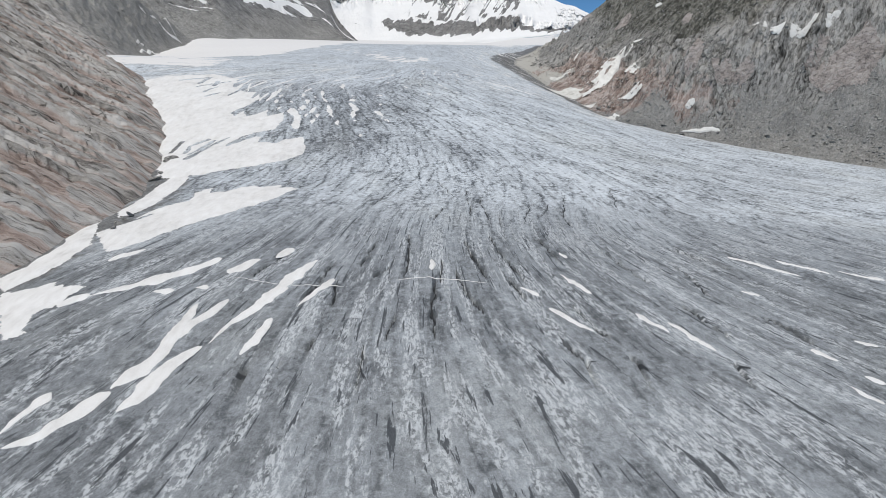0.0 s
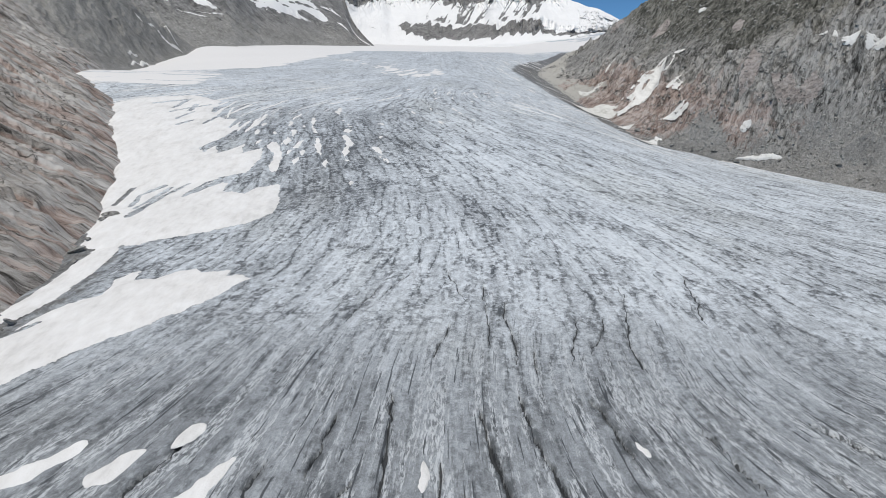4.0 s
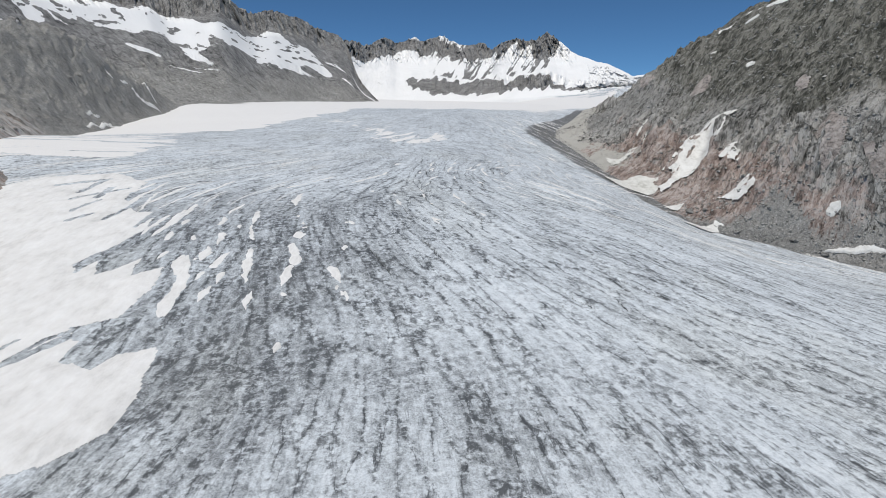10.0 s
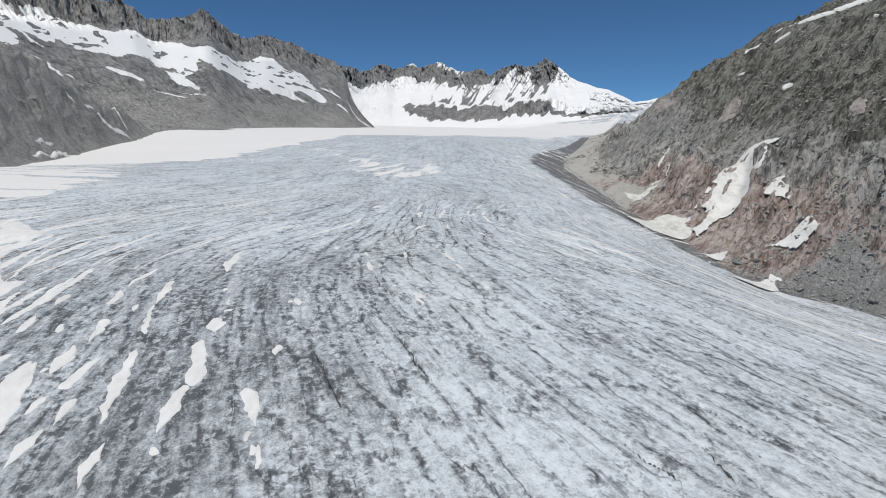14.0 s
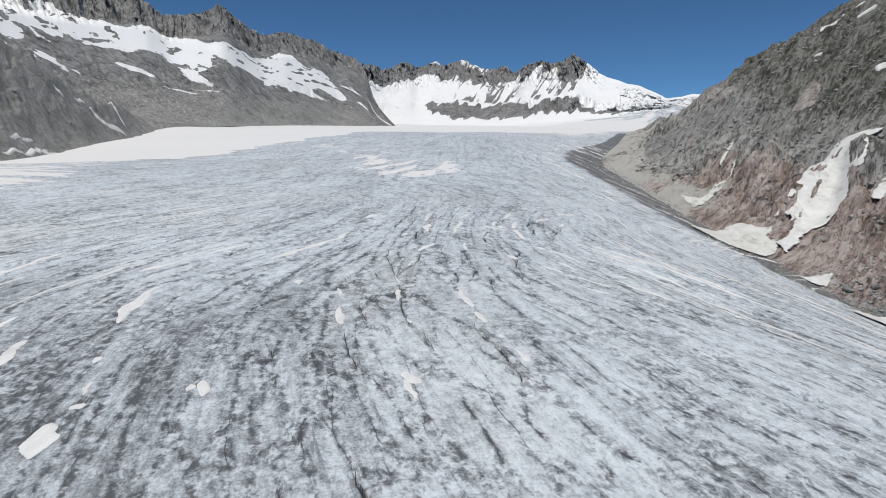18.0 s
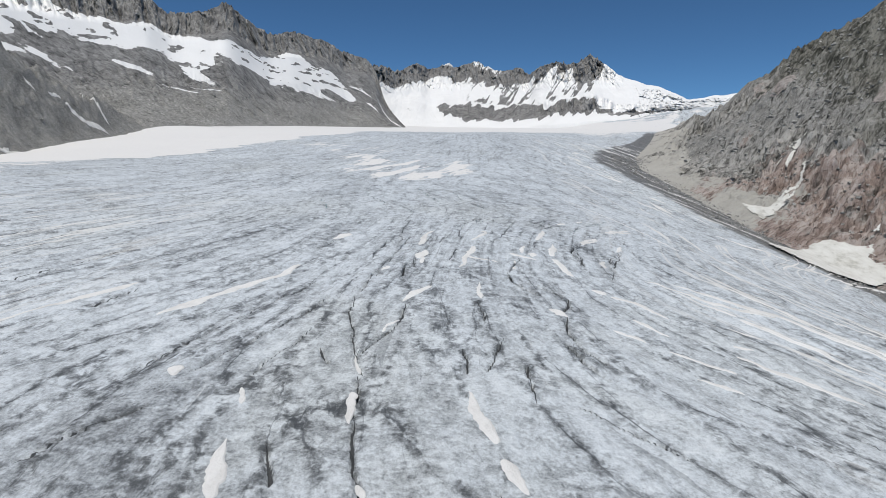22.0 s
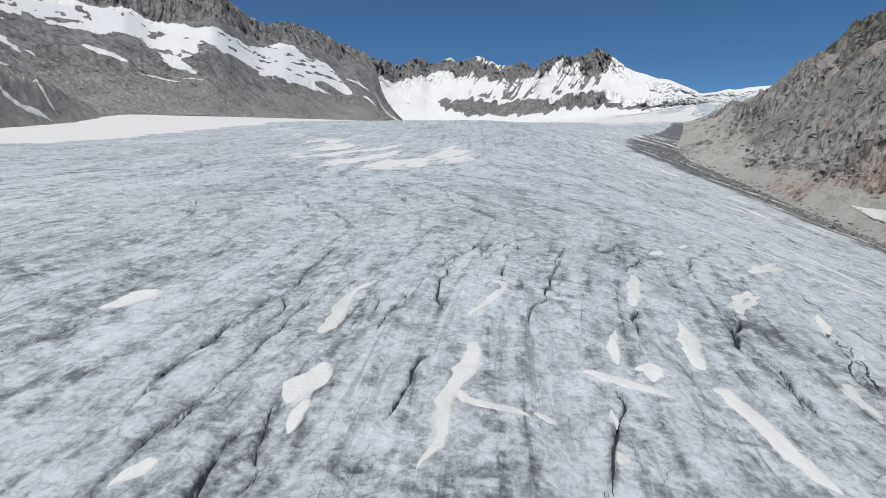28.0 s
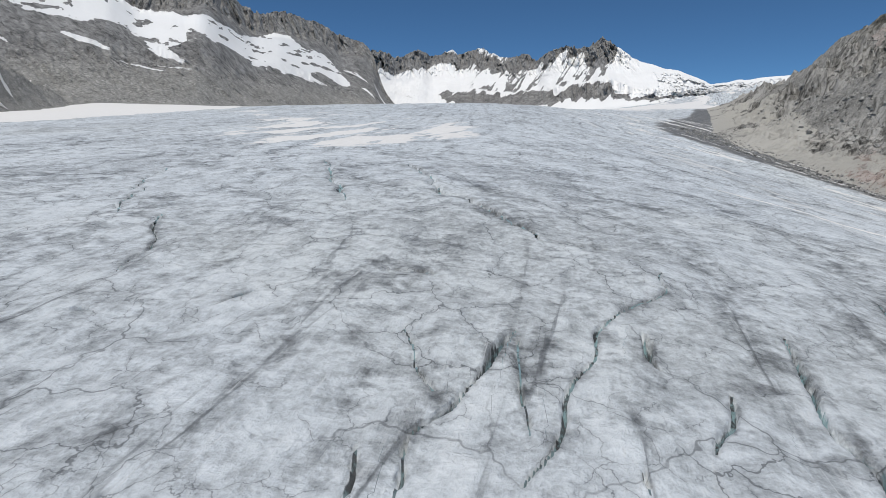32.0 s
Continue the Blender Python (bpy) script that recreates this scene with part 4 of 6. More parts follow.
    if sandy:
        sd = k.step(k.math("ADD", k.attr("sand"), k.math("MULTIPLY", k.math("SUBTRACT", a, 0.5), 0.7)), 0.45, 0.6)
        col = k.mix(sd, col, k.mix(b, (0.38, 0.365, 0.325), (0.52, 0.505, 0.465)))
    s = k.step(k.math("ADD", k.attr("snow"), k.math("MULTIPLY", k.math("SUBTRACT", k.noise(grain * 0.5, 8, 0.74, flat), 0.5), 1.0)), 0.43, 0.55)
    col = k.mix(s, col, k.mix(c, (0.76, 0.755, 0.74), (0.87, 0.87, 0.86)))
    dull = k.math("SUBTRACT", 1.0, s)
    return k.done(col, [(k.math("MULTIPLY", e, dull), 1.6 / grain, 0.8 * relief), (k.math("MULTIPLY", a, dull), 0.5 / grain, 0.9 * relief), (k.math("MULTIPLY", gap.outputs["Distance"], dull), 0.35 / grain, 0.5),
                        (k.math("MULTIPLY", stones.outputs["Distance"], k.math("MULTIPLY", sc, -1.0)), 0.2 / grain, 0.6), (b, 0.06 / grain, 0.8)])


MAT_ICE = ice_material()
MAT_SNOW = snow_material("old_snow", 0.12)
MAT_CREAM = snow_material("slope_snow", 0.75)
MAT_DIRTY = snow_material("dusty_snow", 1.4)
MAT_ROCK_L = rock_material("banded_gneiss", (0.062, 0.055, 0.05), (0.335, 0.315, 0.29), (0.53, 0.515, 0.49), red=0.9, grain=0.32, tilt=(0.16, 1.35, 0.14), turn=4, spread=0.12)
MAT_ROCK_R = rock_material("slope_rock", (0.036, 0.035, 0.032), (0.20, 0.195, 0.18), (0.42, 0.41, 0.385), red=0.9, green=0.85, grain=0.46, tilt=(0.34, 1.1, 0.32), turn=37, relief=1.3)
MAT_FAR = rock_material("far_granite", (0.045, 0.045, 0.046), (0.18, 0.177, 0.172), (0.33, 0.326, 0.315), grain=0.09, tilt=(1.3, 1.3, 0.22), sandy=False, spread=0.16, relief=0.3)
MAT_SLAB = rock_material("pale_slab", (0.13, 0.115, 0.105), (0.33, 0.295, 0.27), (0.47, 0.43, 0.40), grain=0.3, tilt=(0.6, 1.2, 1), turn=20, sandy=False, spread=0.16)


# ---------------------------------------------------------------- glacier
def spaced(stops):
    """A line of numbers from (start, step) to the next start."""
    out = []
    for (a, s), (b, _) in zip(stops, stops[1:]):
        n = max(1, round((b - a) / s))
        out.append(a + (b - a) * np.arange(n) / n)
    return np.concatenate(out + [[stops[-1][0]]])


def crack_lines(X, Y):
    """Depth (metres), signed distance to the nearest crevasse over its half width, how near it is, and the dirt beside it."""
    depth, side, near, halo = np.zeros_like(X), np.full_like(X, 9.0), np.zeros_like(X), np.zeros_like(X)
    closest = np.full_like(X, 1e9)
    wx = X + 0.5 * vnoise(X / 3.1, Y / 3.1, 21) + 0.9 * vnoise(X / 9, Y / 9, 27)
    wy = Y + 0.5 * vnoise(X / 3.1, Y / 3.1, 23)
    xs, ys = X[0], Y[:, 0]
    for n, row in enumerate(CRACKS):
        pts, width = np.array(row[:-1]).reshape(-1, 2), row[-1]
        lo, hi = pts.min(0) - 6, pts.max(0) + 6
        i0, i1 = np.searchsorted(ys, (lo[1], hi[1]))
        j0, j1 = np.searchsorted(xs, (lo[0], hi[0]))
        if i1 - i0 < 2 or j1 - j0 < 2:
            continue
        x, y = wx[i0:i1, j0:j1], wy[i0:i1, j0:j1]
        best, run, hand, total = np.full(x.shape, 1e9), np.zeros(x.shape), np.ones(x.shape), 0.0
        for (ax, ay), (bx, by) in zip(pts, pts[1:]):
            ln = math.hypot(bx - ax, by - ay) + 1e-6
            s = np.clip(((x - ax) * (bx - ax) + (y - ay) * (by - ay)) / ln ** 2, 0, 1)
            d = np.hypot(x - ax - s * (bx - ax), y - ay - s * (by - ay))
            run = np.where(d < best, total + s * ln, run)
            hand = np.where(d < best, np.sign((x - ax) * (by - ay) - (y - ay) * (bx - ax) + 1e-9), hand)
            best = np.minimum(best, d)
            total += ln
        taper = np.clip(np.minimum(run, total - run) / (0.12 * total + 0.3), 0, 1)
        w = width * (0.15 + 0.85 * taper) * (0.55 + 0.5 * vnoise(run / 2.5, n * 7.7, 25)).clip(0.15) * 0.49 + 0.03
        ends = smooth(0.0, 0.06, taper)
        h = np.exp(-((best / (0.3 + 0.9 * width)) ** 2)) * (0.40 + 0.75 * vnoise(x / 1.9, y / 1.9, 26 + n % 5)) * taper
        nearer = best < closest[i0:i1, j0:j1]
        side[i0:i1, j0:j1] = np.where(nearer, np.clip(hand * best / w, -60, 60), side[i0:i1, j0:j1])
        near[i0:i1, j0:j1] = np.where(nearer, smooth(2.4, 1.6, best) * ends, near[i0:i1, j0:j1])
        closest[i0:i1, j0:j1] = np.minimum(closest[i0:i1, j0:j1], best)
        c = smooth(1.25, 0.55, best / w)
        for field, v in ((halo, h), (depth, c * (0.25 + 1.3 * width) + 0.06 * np.exp(-((best / 0.7) ** 2)))):
            field[i0:i1, j0:j1] = np.maximum(field[i0:i1, j0:j1], v)
    return depth, side, near, halo


def rib_zone(X, Y):
    return smooth(35, 95, X) * smooth(360, 440, Y) * smooth(1100, 900, Y)


def ice_relief(X, Y):
    (u, v), (u2, v2), k = flow_uv(X, Y)
    r = 0.45 * ((1 - k) * fbm(u / 9, v / 60, 44, 4) + k * fbm(u2 / 9, v2 / 60, 44, 4)) + 0.35 * fbm(X / 6, Y / 9, 45, 3) + 0.10 * fbm(X / 1.7, Y / 2.3, 46, 3)
    fall = smooth(430, 620, X) * smooth(1350, 1700, Y)
    # low ridges that run with the ice on the right-hand side and below the left snow
    r = r + rib_zone(X, Y) * 1.3 * ((1 - k) * ridged(u / 7, v / 130, 50, 2) + k * ridged(u2 / 7, v2 / 130, 50, 2) - 0.6)
    return r + fall * 16 * (ridged(X / 70, Y / 110, 47, 4) - 0.6)


def ice_top(x, y):
    """Height of the ice with its relief."""
    x, y = np.asarray(x, float), np.asarray(y, float)
    return ice_z(x, y) + ice_relief(x, y)


NEAR_X, NEAR_Y = (-26.0, 46.0), (468.0, 548.0)


def ice_sheet(name, xs, ys, hole, label):
    X, Y = np.meshgrid(xs, ys)
    (u, v), (u2, v2), second = flow_uv(X, Y)
    depth, side, near, halo = crack_lines(X, Y)
    fan = smooth(150, 70, Y + 16 * fbm(X / 40, Y / 40, 40, 3))
    dirt = 0.10 + 0.38 * smooth(0.05, 0.6, fbm(u / 20, v / 70, 41, 4)) + fan * (0.95 + 0.35 * fbm(u / 7, v / 50, 42, 3))
    dirt = dirt + 0.55 * smooth(-15, -80, X) * smooth(450, 380, Y) * smooth(90, 170, Y) + 0.35 * np.exp(-(((X + 55) / 45) ** 2 + ((Y - 330) / 60) ** 2))
    east = X - 22 + 0.35 * (Y - 230) + 8 * fbm(X / 30, Y / 30, 63, 3)
    dirt = dirt + (0.42 * smooth(22, -8, east) * smooth(-95, -60, X) - 0.12 * smooth(0, 40, east)) * smooth(175, 240, Y) * smooth(430, 360, Y)
    dirt = dirt + 0.28 * smooth(-20, -70, X) * smooth(100, 50, Y)
    near_r, near_l = right_edge(Y) - X, X - left_edge(Y)
    # rubble darkens the two margins
    wob = 12 * fbm(X / 40, Y / 60, 43, 3)
    band = np.interp(Y, [400, 480, 560, 660, 760, 860, 960, 1100], [7, 17, 25, 33, 37, 36, 30, 20])
    rub = smooth(1.35, 0.75, (near_r + 0.5 * wob) / band) * smooth(230, 330, Y) * smooth(1300, 1150, Y)
    rub = np.maximum(rub, 0.75 * smooth(40, 6, near_l + wob) * smooth(430, 330, Y))
    snow = smooth(1000, 1330, Y + 160 * fbm(X / 150, Y / 260, 48, 4)) * 0.62
    # the snow field below the left ridge, solid above and in level streaks lower down
    level = 22 * fbm(X / 90, Y / 9, 56, 3) + 14 * fbm(X / 60, Y / 40, 54, 3)
    snow = np.maximum(snow, smooth(16, -16, X - np.interp(Y, [740, 800, 870, 946, 1200], [-245, -214, -212, -172, -172]) + level) * smooth(735, 775, Y + level))
    streaky = smooth(14, -14, X - np.interp(Y, [500, 590, 750], [-228, -243, -285]) + level) * smooth(490, 520, Y + 0.4 * level) * smooth(800, 760, Y)
    snow = np.maximum(snow, streaky * np.clip(0.55 + 0.85 * fbm(X / 120, Y / 7, 57, 4) + 0.35 * smooth(650, 540, Y), 0, 0.95))
    snow = np.maximum(snow, smooth(330, 120, near_l) * smooth(820, 1000, Y) * 0.9)
    # thin streaks of snow lie over the crest of the bulge
    veil = 1.15 * np.exp(-(((X + 36 + 0.35 * (Y - 672)) / 40) ** 2 + ((Y - 672) / 50) ** 2)) + 0.6 * smooth(80, 10, np.abs(X + 50 + 0.7 * (Y - 740))) * smooth(640, 720, Y) * smooth(1000, 850, Y)
    snow = np.maximum(snow, np.clip(veil, 0, 1) * np.clip(0.56 + 0.95 * fbm((0.94 * X - 0.34 * Y) / 7, (0.94 * Y + 0.34 * X) / 26, 53, 4), 0, 0.85))
    fall = smooth(430, 620, X) * smooth(1350, 1700, Y)
    snow = np.where(fall > 0.05, 0.50 + 0.6 * fbm(X / 60, Y / 90, 49, 4), snow)
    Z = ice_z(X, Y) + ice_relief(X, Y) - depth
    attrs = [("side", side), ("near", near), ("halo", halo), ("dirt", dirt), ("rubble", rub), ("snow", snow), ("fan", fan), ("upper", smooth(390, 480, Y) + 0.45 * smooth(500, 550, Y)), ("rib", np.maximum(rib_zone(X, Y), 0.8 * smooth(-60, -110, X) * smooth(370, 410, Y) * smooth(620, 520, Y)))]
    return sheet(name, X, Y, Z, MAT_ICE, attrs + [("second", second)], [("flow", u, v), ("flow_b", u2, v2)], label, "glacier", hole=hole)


def build_glacier():
    xs = spaced([(-700, 12), (-260, 2.5), (-90, 0.9), (-40, 0.36), (50, 0.8), (120, 2.0), (420, 12), (1300, 0)])
    ys = spaced([(-400, 12), (0, 1.6), (40, 0.7), (250, 0.6), (380, 0.42), (NEAR_Y[0], 0.6), (640, 1.4), (800, 4), (1200, 12), (2000, 25), (3400, 0)])
    ice_sheet("glacier", xs, ys, (*NEAR_X, *NEAR_Y), "grey dirty glacier ice with dark cracks and streaks")
    xs = np.arange(NEAR_X[0] - 1, NEAR_X[1] + 1.01, 0.125)
    ys = np.arange(NEAR_Y[0] - 1, NEAR_Y[1] + 1.01, 0.14)
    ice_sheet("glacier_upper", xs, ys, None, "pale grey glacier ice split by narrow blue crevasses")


def build_icefall():
    """The broken tongue that comes down on the far right: blocks and gaps of pale ice between snow."""
    X, Y = np.meshgrid(np.arange(360, 980, 4.5), np.arange(1330, 2180, 5.5))
    (u, v), (u2, v2), second = flow_uv(X, Y)
    rim = smooth(360, 430, X - 0.15 * (Y - 1330)) * smooth(1340, 1430, Y) * smooth(2180, 2080, Y)
    broken = smooth(-0.25, 0.2, fbm(X / 120, Y / 160, 57, 3) + 0.25)
    warp = 10 * fbm(X / 30, Y / 30, 58, 3)
    blocks = 7 * facets((X + warp) / 34, (Y - warp) / 22, 430) + 4 * facets((X + warp) / 14, Y / 10, 440) - 9 * smooth(0.75, 0.95, ridged((Y + 0.3 * X + warp) / 34, X / 120, 59, 2))
    Z = ice_z(X, Y) + 16 * (ridged(X / 70, Y / 110, 47, 4) - 0.6) + rim * (2.5 + broken * blocks) - 14 * (1 - rim)
    snow = 0.66 - 0.42 * broken + 0.5 * fbm(X / 50, Y / 70, 49, 4)
    attrs = [("side", 9.0), ("near", 0.0), ("halo", 0.0), ("dirt", 0.1), ("rubble", 0.0), ("snow", snow), ("fan", 0.0), ("upper", 1.0), ("rib", 0.0), ("second", second)]
    sheet("glacier_icefall", X, Y, Z, MAT_ICE, attrs, [("flow", u, v), ("flow_b", u2, v2)], "broken pale icefall with blue-grey gaps between snow", "icefall")


# ---------------------------------------------------------------- the two valley sides
def rise_right(d, y):
    """Height of the slope over the ice, d metres in from the margin."""
    talus = np.interp(d, [-40, 0, 25, 60, 100, 170, 280, 420, 700, 1000], [-14, 0.5, 6, 19, 48, 101, 167, 230, 288, 325])
    return talus


def right_surface(X, Y):
    """Height of the slope on the right bank."""
    X, Y = np.broadcast_arrays(np.asarray(X, float), np.asarray(Y, float))
    edge = right_edge(Y)
    D = X - edge
    lower = smooth(1150, 1500, Y)
    h = rise_right(D, Y) * (1 - 0.75 * lower)
    up = smooth(8, 70, D)
    hard = smooth(-0.25, 0.25, fbm(X / 85, Y / 85, 70, 3) + 0.5 * smooth(500, 560, Y) * smooth(900, 780, Y) * smooth(130, 60, D) - 0.5 * smooth(560, 500, Y) * smooth(160, 90, D))
    big = 34 * (ridged(X / 130, Y / 130, 71, 3) - 0.5)
    strata = 22 * (ridged((0.8 * Y - 0.6 * X) / 24, (0.8 * X + 0.6 * Y) / 80, 72, 4) - 0.5)
    a, b = 0.8 * Y - 0.6 * X + 3 * vnoise(X / 9, Y / 9, 75), 0.8 * X + 0.6 * Y + 3 * vnoise(X / 9, Y / 9, 77)
    knobs = 5.5 * facets(a / 15, b / 36, 300) + 3.6 * facets(a / 6, b / 13, 310)
    rubble = 1.3 * fbm(X / 7, Y / 7, 73, 3) + 0.8 * np.abs(fbm(X / 2.4, Y / 2.4, 74, 2)) + 1.1 * facets(a / 3.6, b / 5, 320)
    rough = up * big + smooth(12, 60, D) * hard * (strata + knobs) + smooth(2, 20, D) * rubble
    return ice_z(edge, Y) + h + rough * (1 - 0.5 * lower) * (1 - 0.45 * smooth(190, 320, D))


def build_right_slope():
    ys = spaced([(-400, 14), (250, 4), (400, 1.3), (560, 1.1), (800, 1.6), (1000, 3), (1200, 8), (1700, 20), (2400, 0)])
    ds = spaced([(-40, 4), (0, 1.0), (60, 1.2), (200, 1.9), (330, 4), (520, 12), (1000, 0)])
    D, Y = np.meshgrid(ds, ys)
    X = right_edge(Y) + D
    Z = right_surface(X, Y)
    patchy = fbm(X / 85, Y / 85, 70, 3)
    scree = 0.62 - 0.55 * smooth(-0.3, 0.25, patchy) + 0.5 * smooth(560, 480, Y) * smooth(180, 110, D) - 0.35 * smooth(500, 560, Y) * smooth(850, 780, Y) * smooth(120, 60, D)
    scree = scree * (1 - 0.55 * smooth(80, 180, D))
    red = 0.8 * smooth(490, 520, Y) * smooth(850, 720, Y) * smooth(110, 60, D) + 0.35 * smooth(0.1, 0.5, fbm(X / 60, Y / 60, 76, 3))
    moss = 0.18 * smooth(20, 60, D) + 0.75 * smooth(80, 180, D + 40 * fbm(X / 70, Y / 70, 79, 3)) * smooth(500, 640, Y)
    sand = smooth(62, 24, D + 18 * fbm(X / 40, Y / 50, 80, 3)) * smooth(610, 720, Y) * smooth(1350, 1150, Y) * 0.95
    sand = sand * (0.75 + 0.5 * fbm(X / 18, Y / 30, 87, 3))
    sheet("mountain_right", X, Y, Z, MAT_ROCK_R, [("scree", scree), ("red", red), ("moss", moss), ("sand", sand), ("snow", 0 * D)], None,
          "grey scree and rock slope with reddish outcrops beside the glacier", "mountain slope")


def rise_left(d, y):
    near = np.interp(d, [-40, 0, 20, 60, 120, 250, 450, 700, 1000], [-16, 0.5, 14, 36, 74, 150, 260, 330, 330])
    # a blunt spur stands before the ridge and ends where the snow comes down beside it
    across = (d - np.interp(y, [800, 900, 950, 1040, 1172], [110, 95, 75, 50, 12])) / np.interp(y, [800, 950, 1172], [70, 45, 22])
    spur = np.interp(y, [640, 800, 900, 950, 977, 1040, 1172, 1200], [0, 50, 75, 69, 56, 30, 9, 0]) * np.exp(-across ** 2) * smooth(0, 35, d)
    return near * (1 - smooth(1120, 1330, y + 0.25 * d)) + spur


def lips(a, b, X, Y):
    """Two scales of overlapping slabs: 0 at a lip's foot, rising to 1."""
    warp = 4.5 * vnoise(a / 70, b / 40, 80) + 0.8 * vnoise(X / 12, Y / 12, 79)
    l1 = np.mod(-(b + warp) / 15 + 0.8 * vnoise(a / 75, b / 25, 88), 1.0)
    l2 = np.mod(-(b + warp) / 6.0 + 0.9 * vnoise(a / 30, b / 9, 89), 1.0)
    return l1, l2


def left_surface(X, Y):
    """Height of the slope on the left bank."""
    X, Y = np.broadcast_arrays(np.asarray(X, float), np.asarray(Y, float))
    edge = left_edge(Y)
    D = edge - X
    far = smooth(560, 800, Y)
    up = smooth(2, 40, D) * (1 - smooth(1150, 1350, Y))
    # slabs dip towards the ice and break in long lips
    a, b = (X * 0.99 + Y * 0.10), (Y * 0.99 - X * 0.10)
    l1, l2 = lips(a, b, X, Y)
    slab = 3.4 * (l1 ** 1.3 - 0.45) + 1.3 * (l2 ** 1.2 - 0.45) - 2.4 * smooth(0.16, 0.03, l1) - 1.1 * smooth(0.24, 0.04, l2) + 8 * (ridged(a / 90, b / 40, 81, 3) - 0.6) + 0.6 * facets(a / 40, b / 5, 350) + 0.35 * facets(a / 16, b / 2.6, 360)
    peak = 24 * (ridged(X / 120, Y / 120, 83, 4) - 0.5) * smooth(40, 160, D) + 11 * (ridged((X + Y) / 30, (Y - X) / 60, 84, 4) - 0.5) + 3.0 * facets(X / 16, Y / 16, 330) + 2.0 * facets(X / 7, Y / 7, 340)
    return ice_z(edge, Y) + rise_left(D, Y) + up * (slab * (1 - far) + peak * far) + 0.8 * smooth(0, 10, D) * fbm(X / 3, Y / 3, 85, 3) + 4.5 * smooth(-8, 3, D) * smooth(45, 12, D) * fbm(X / 13, Y / 13, 87, 3)


def build_left_slope():
    ys = spaced([(-400, 14), (0, 3), (50, 1.0), (420, 1.8), (700, 2.6), (1300, 10), (1450, 0)])
    ds = spaced([(-40, 4), (0, 1.0), (70, 1.4), (160, 3), (520, 7), (1000, 0)])
    D, Y = np.meshgrid(ds, ys)
    X = left_edge(Y) - D
    Z = left_surface(X, Y)
    far = smooth(560, 800, Y)
    scree = far * (0.3 + 0.5 * smooth(180, 20, D)) * (1 - smooth(300, 420, D)) + 0.1
    l1, l2 = lips(X * 0.99 + Y * 0.10, Y * 0.99 - X * 0.10, X, Y)
    red = (0.8 * smooth(0.42, 0.08, l1) + 0.35 * smooth(0.4, 0.1, l2) + 0.45 * fbm(X / 40, Y / 40, 86, 3) + 0.12) * (1 - far)
    snow = 0.22 * far * smooth(25, 70, D) + 0.3 * far * smooth(0.15, 0.4, fbm((X + Y) / 30, (Y - X) / 90, 90, 3)) * smooth(60, 130, D)
    sheet("mountain_left", X, Y, Z, MAT_ROCK_L, [("scree", scree), ("red", red + 0.3 * far * smooth(0.0, 0.4, fbm(X / 30, Y / 50, 112, 3))), ("moss", 0 * D), ("sand", 0.42 * far * smooth(140, 60, D) * smooth(-0.25, 0.25, fbm((X + Y) / 14, (Y - X) / 60, 113, 4))), ("snow", snow)], None,
          "striped grey and reddish rock slope rising beside the glacier", "mountain slope")


# ---------------------------------------------------------------- far ranges
EYE = (11.0, 299.0, 90.0)          # the middle of the valley, from which bearings are taken


def eased(a, xs, ys, width=0.7):
    """A line through knots with its corners rounded."""
    return sum(np.interp(a + k * width, xs, ys) for k in (-1, -0.5, 0, 0.5, 1)) / 5


def far_range(name, crest, foot, count, rows, shape, cover, label, lift):
    """A range by bearings: its crest and foot are (degrees right of north, degrees up, metres away)."""
    az = np.linspace(crest[0][0], crest[-1][0], count)
    f = np.concatenate([np.linspace(0, 1, rows), 1 + np.linspace(0.02, 0.4, 8)])
    A, F = np.meshgrid(az, f)
    T = np.clip(F, 0, 1)
    ca, ce, cd = (np.array(v, float) for v in zip(*crest))
    fa, fe, fd = (np.array(v, float) for v in zip(*foot))
    CE, CD, FE, FD = lift(A) + eased(A, ca, ce, 0.2), eased(A, ca, cd, 0.5), eased(A, fa, fe, 1.0), eased(A, fa, fd, 1.0)
    R = FD + (CD - FD) * F
    X, Y = EYE[0] + R * np.sin(np.radians(A)), EYE[1] + R * np.cos(np.radians(A))
    up, push = shape(A, T, X, Y)
    E = FE + (CE - FE) * T
    Z = EYE[2] + R * np.tan(np.radians(E)) + up - np.clip(F - 1, 0, 1) * 900 - 60 * smooth(0.02, 0, F)
    X, Y = X + push * np.sin(np.radians(A)), Y + push * np.cos(np.radians(A))
    sheet(name, X, Y, Z, MAT_FAR, [("snow", cover(A, T, X, Y)), ("scree", (0.35 + 0.35 * smooth(0.5, 0.1, T)) * smooth(0.62, 0.5, T) * (name == "mountain_ridge"))], None, label, "mountain")


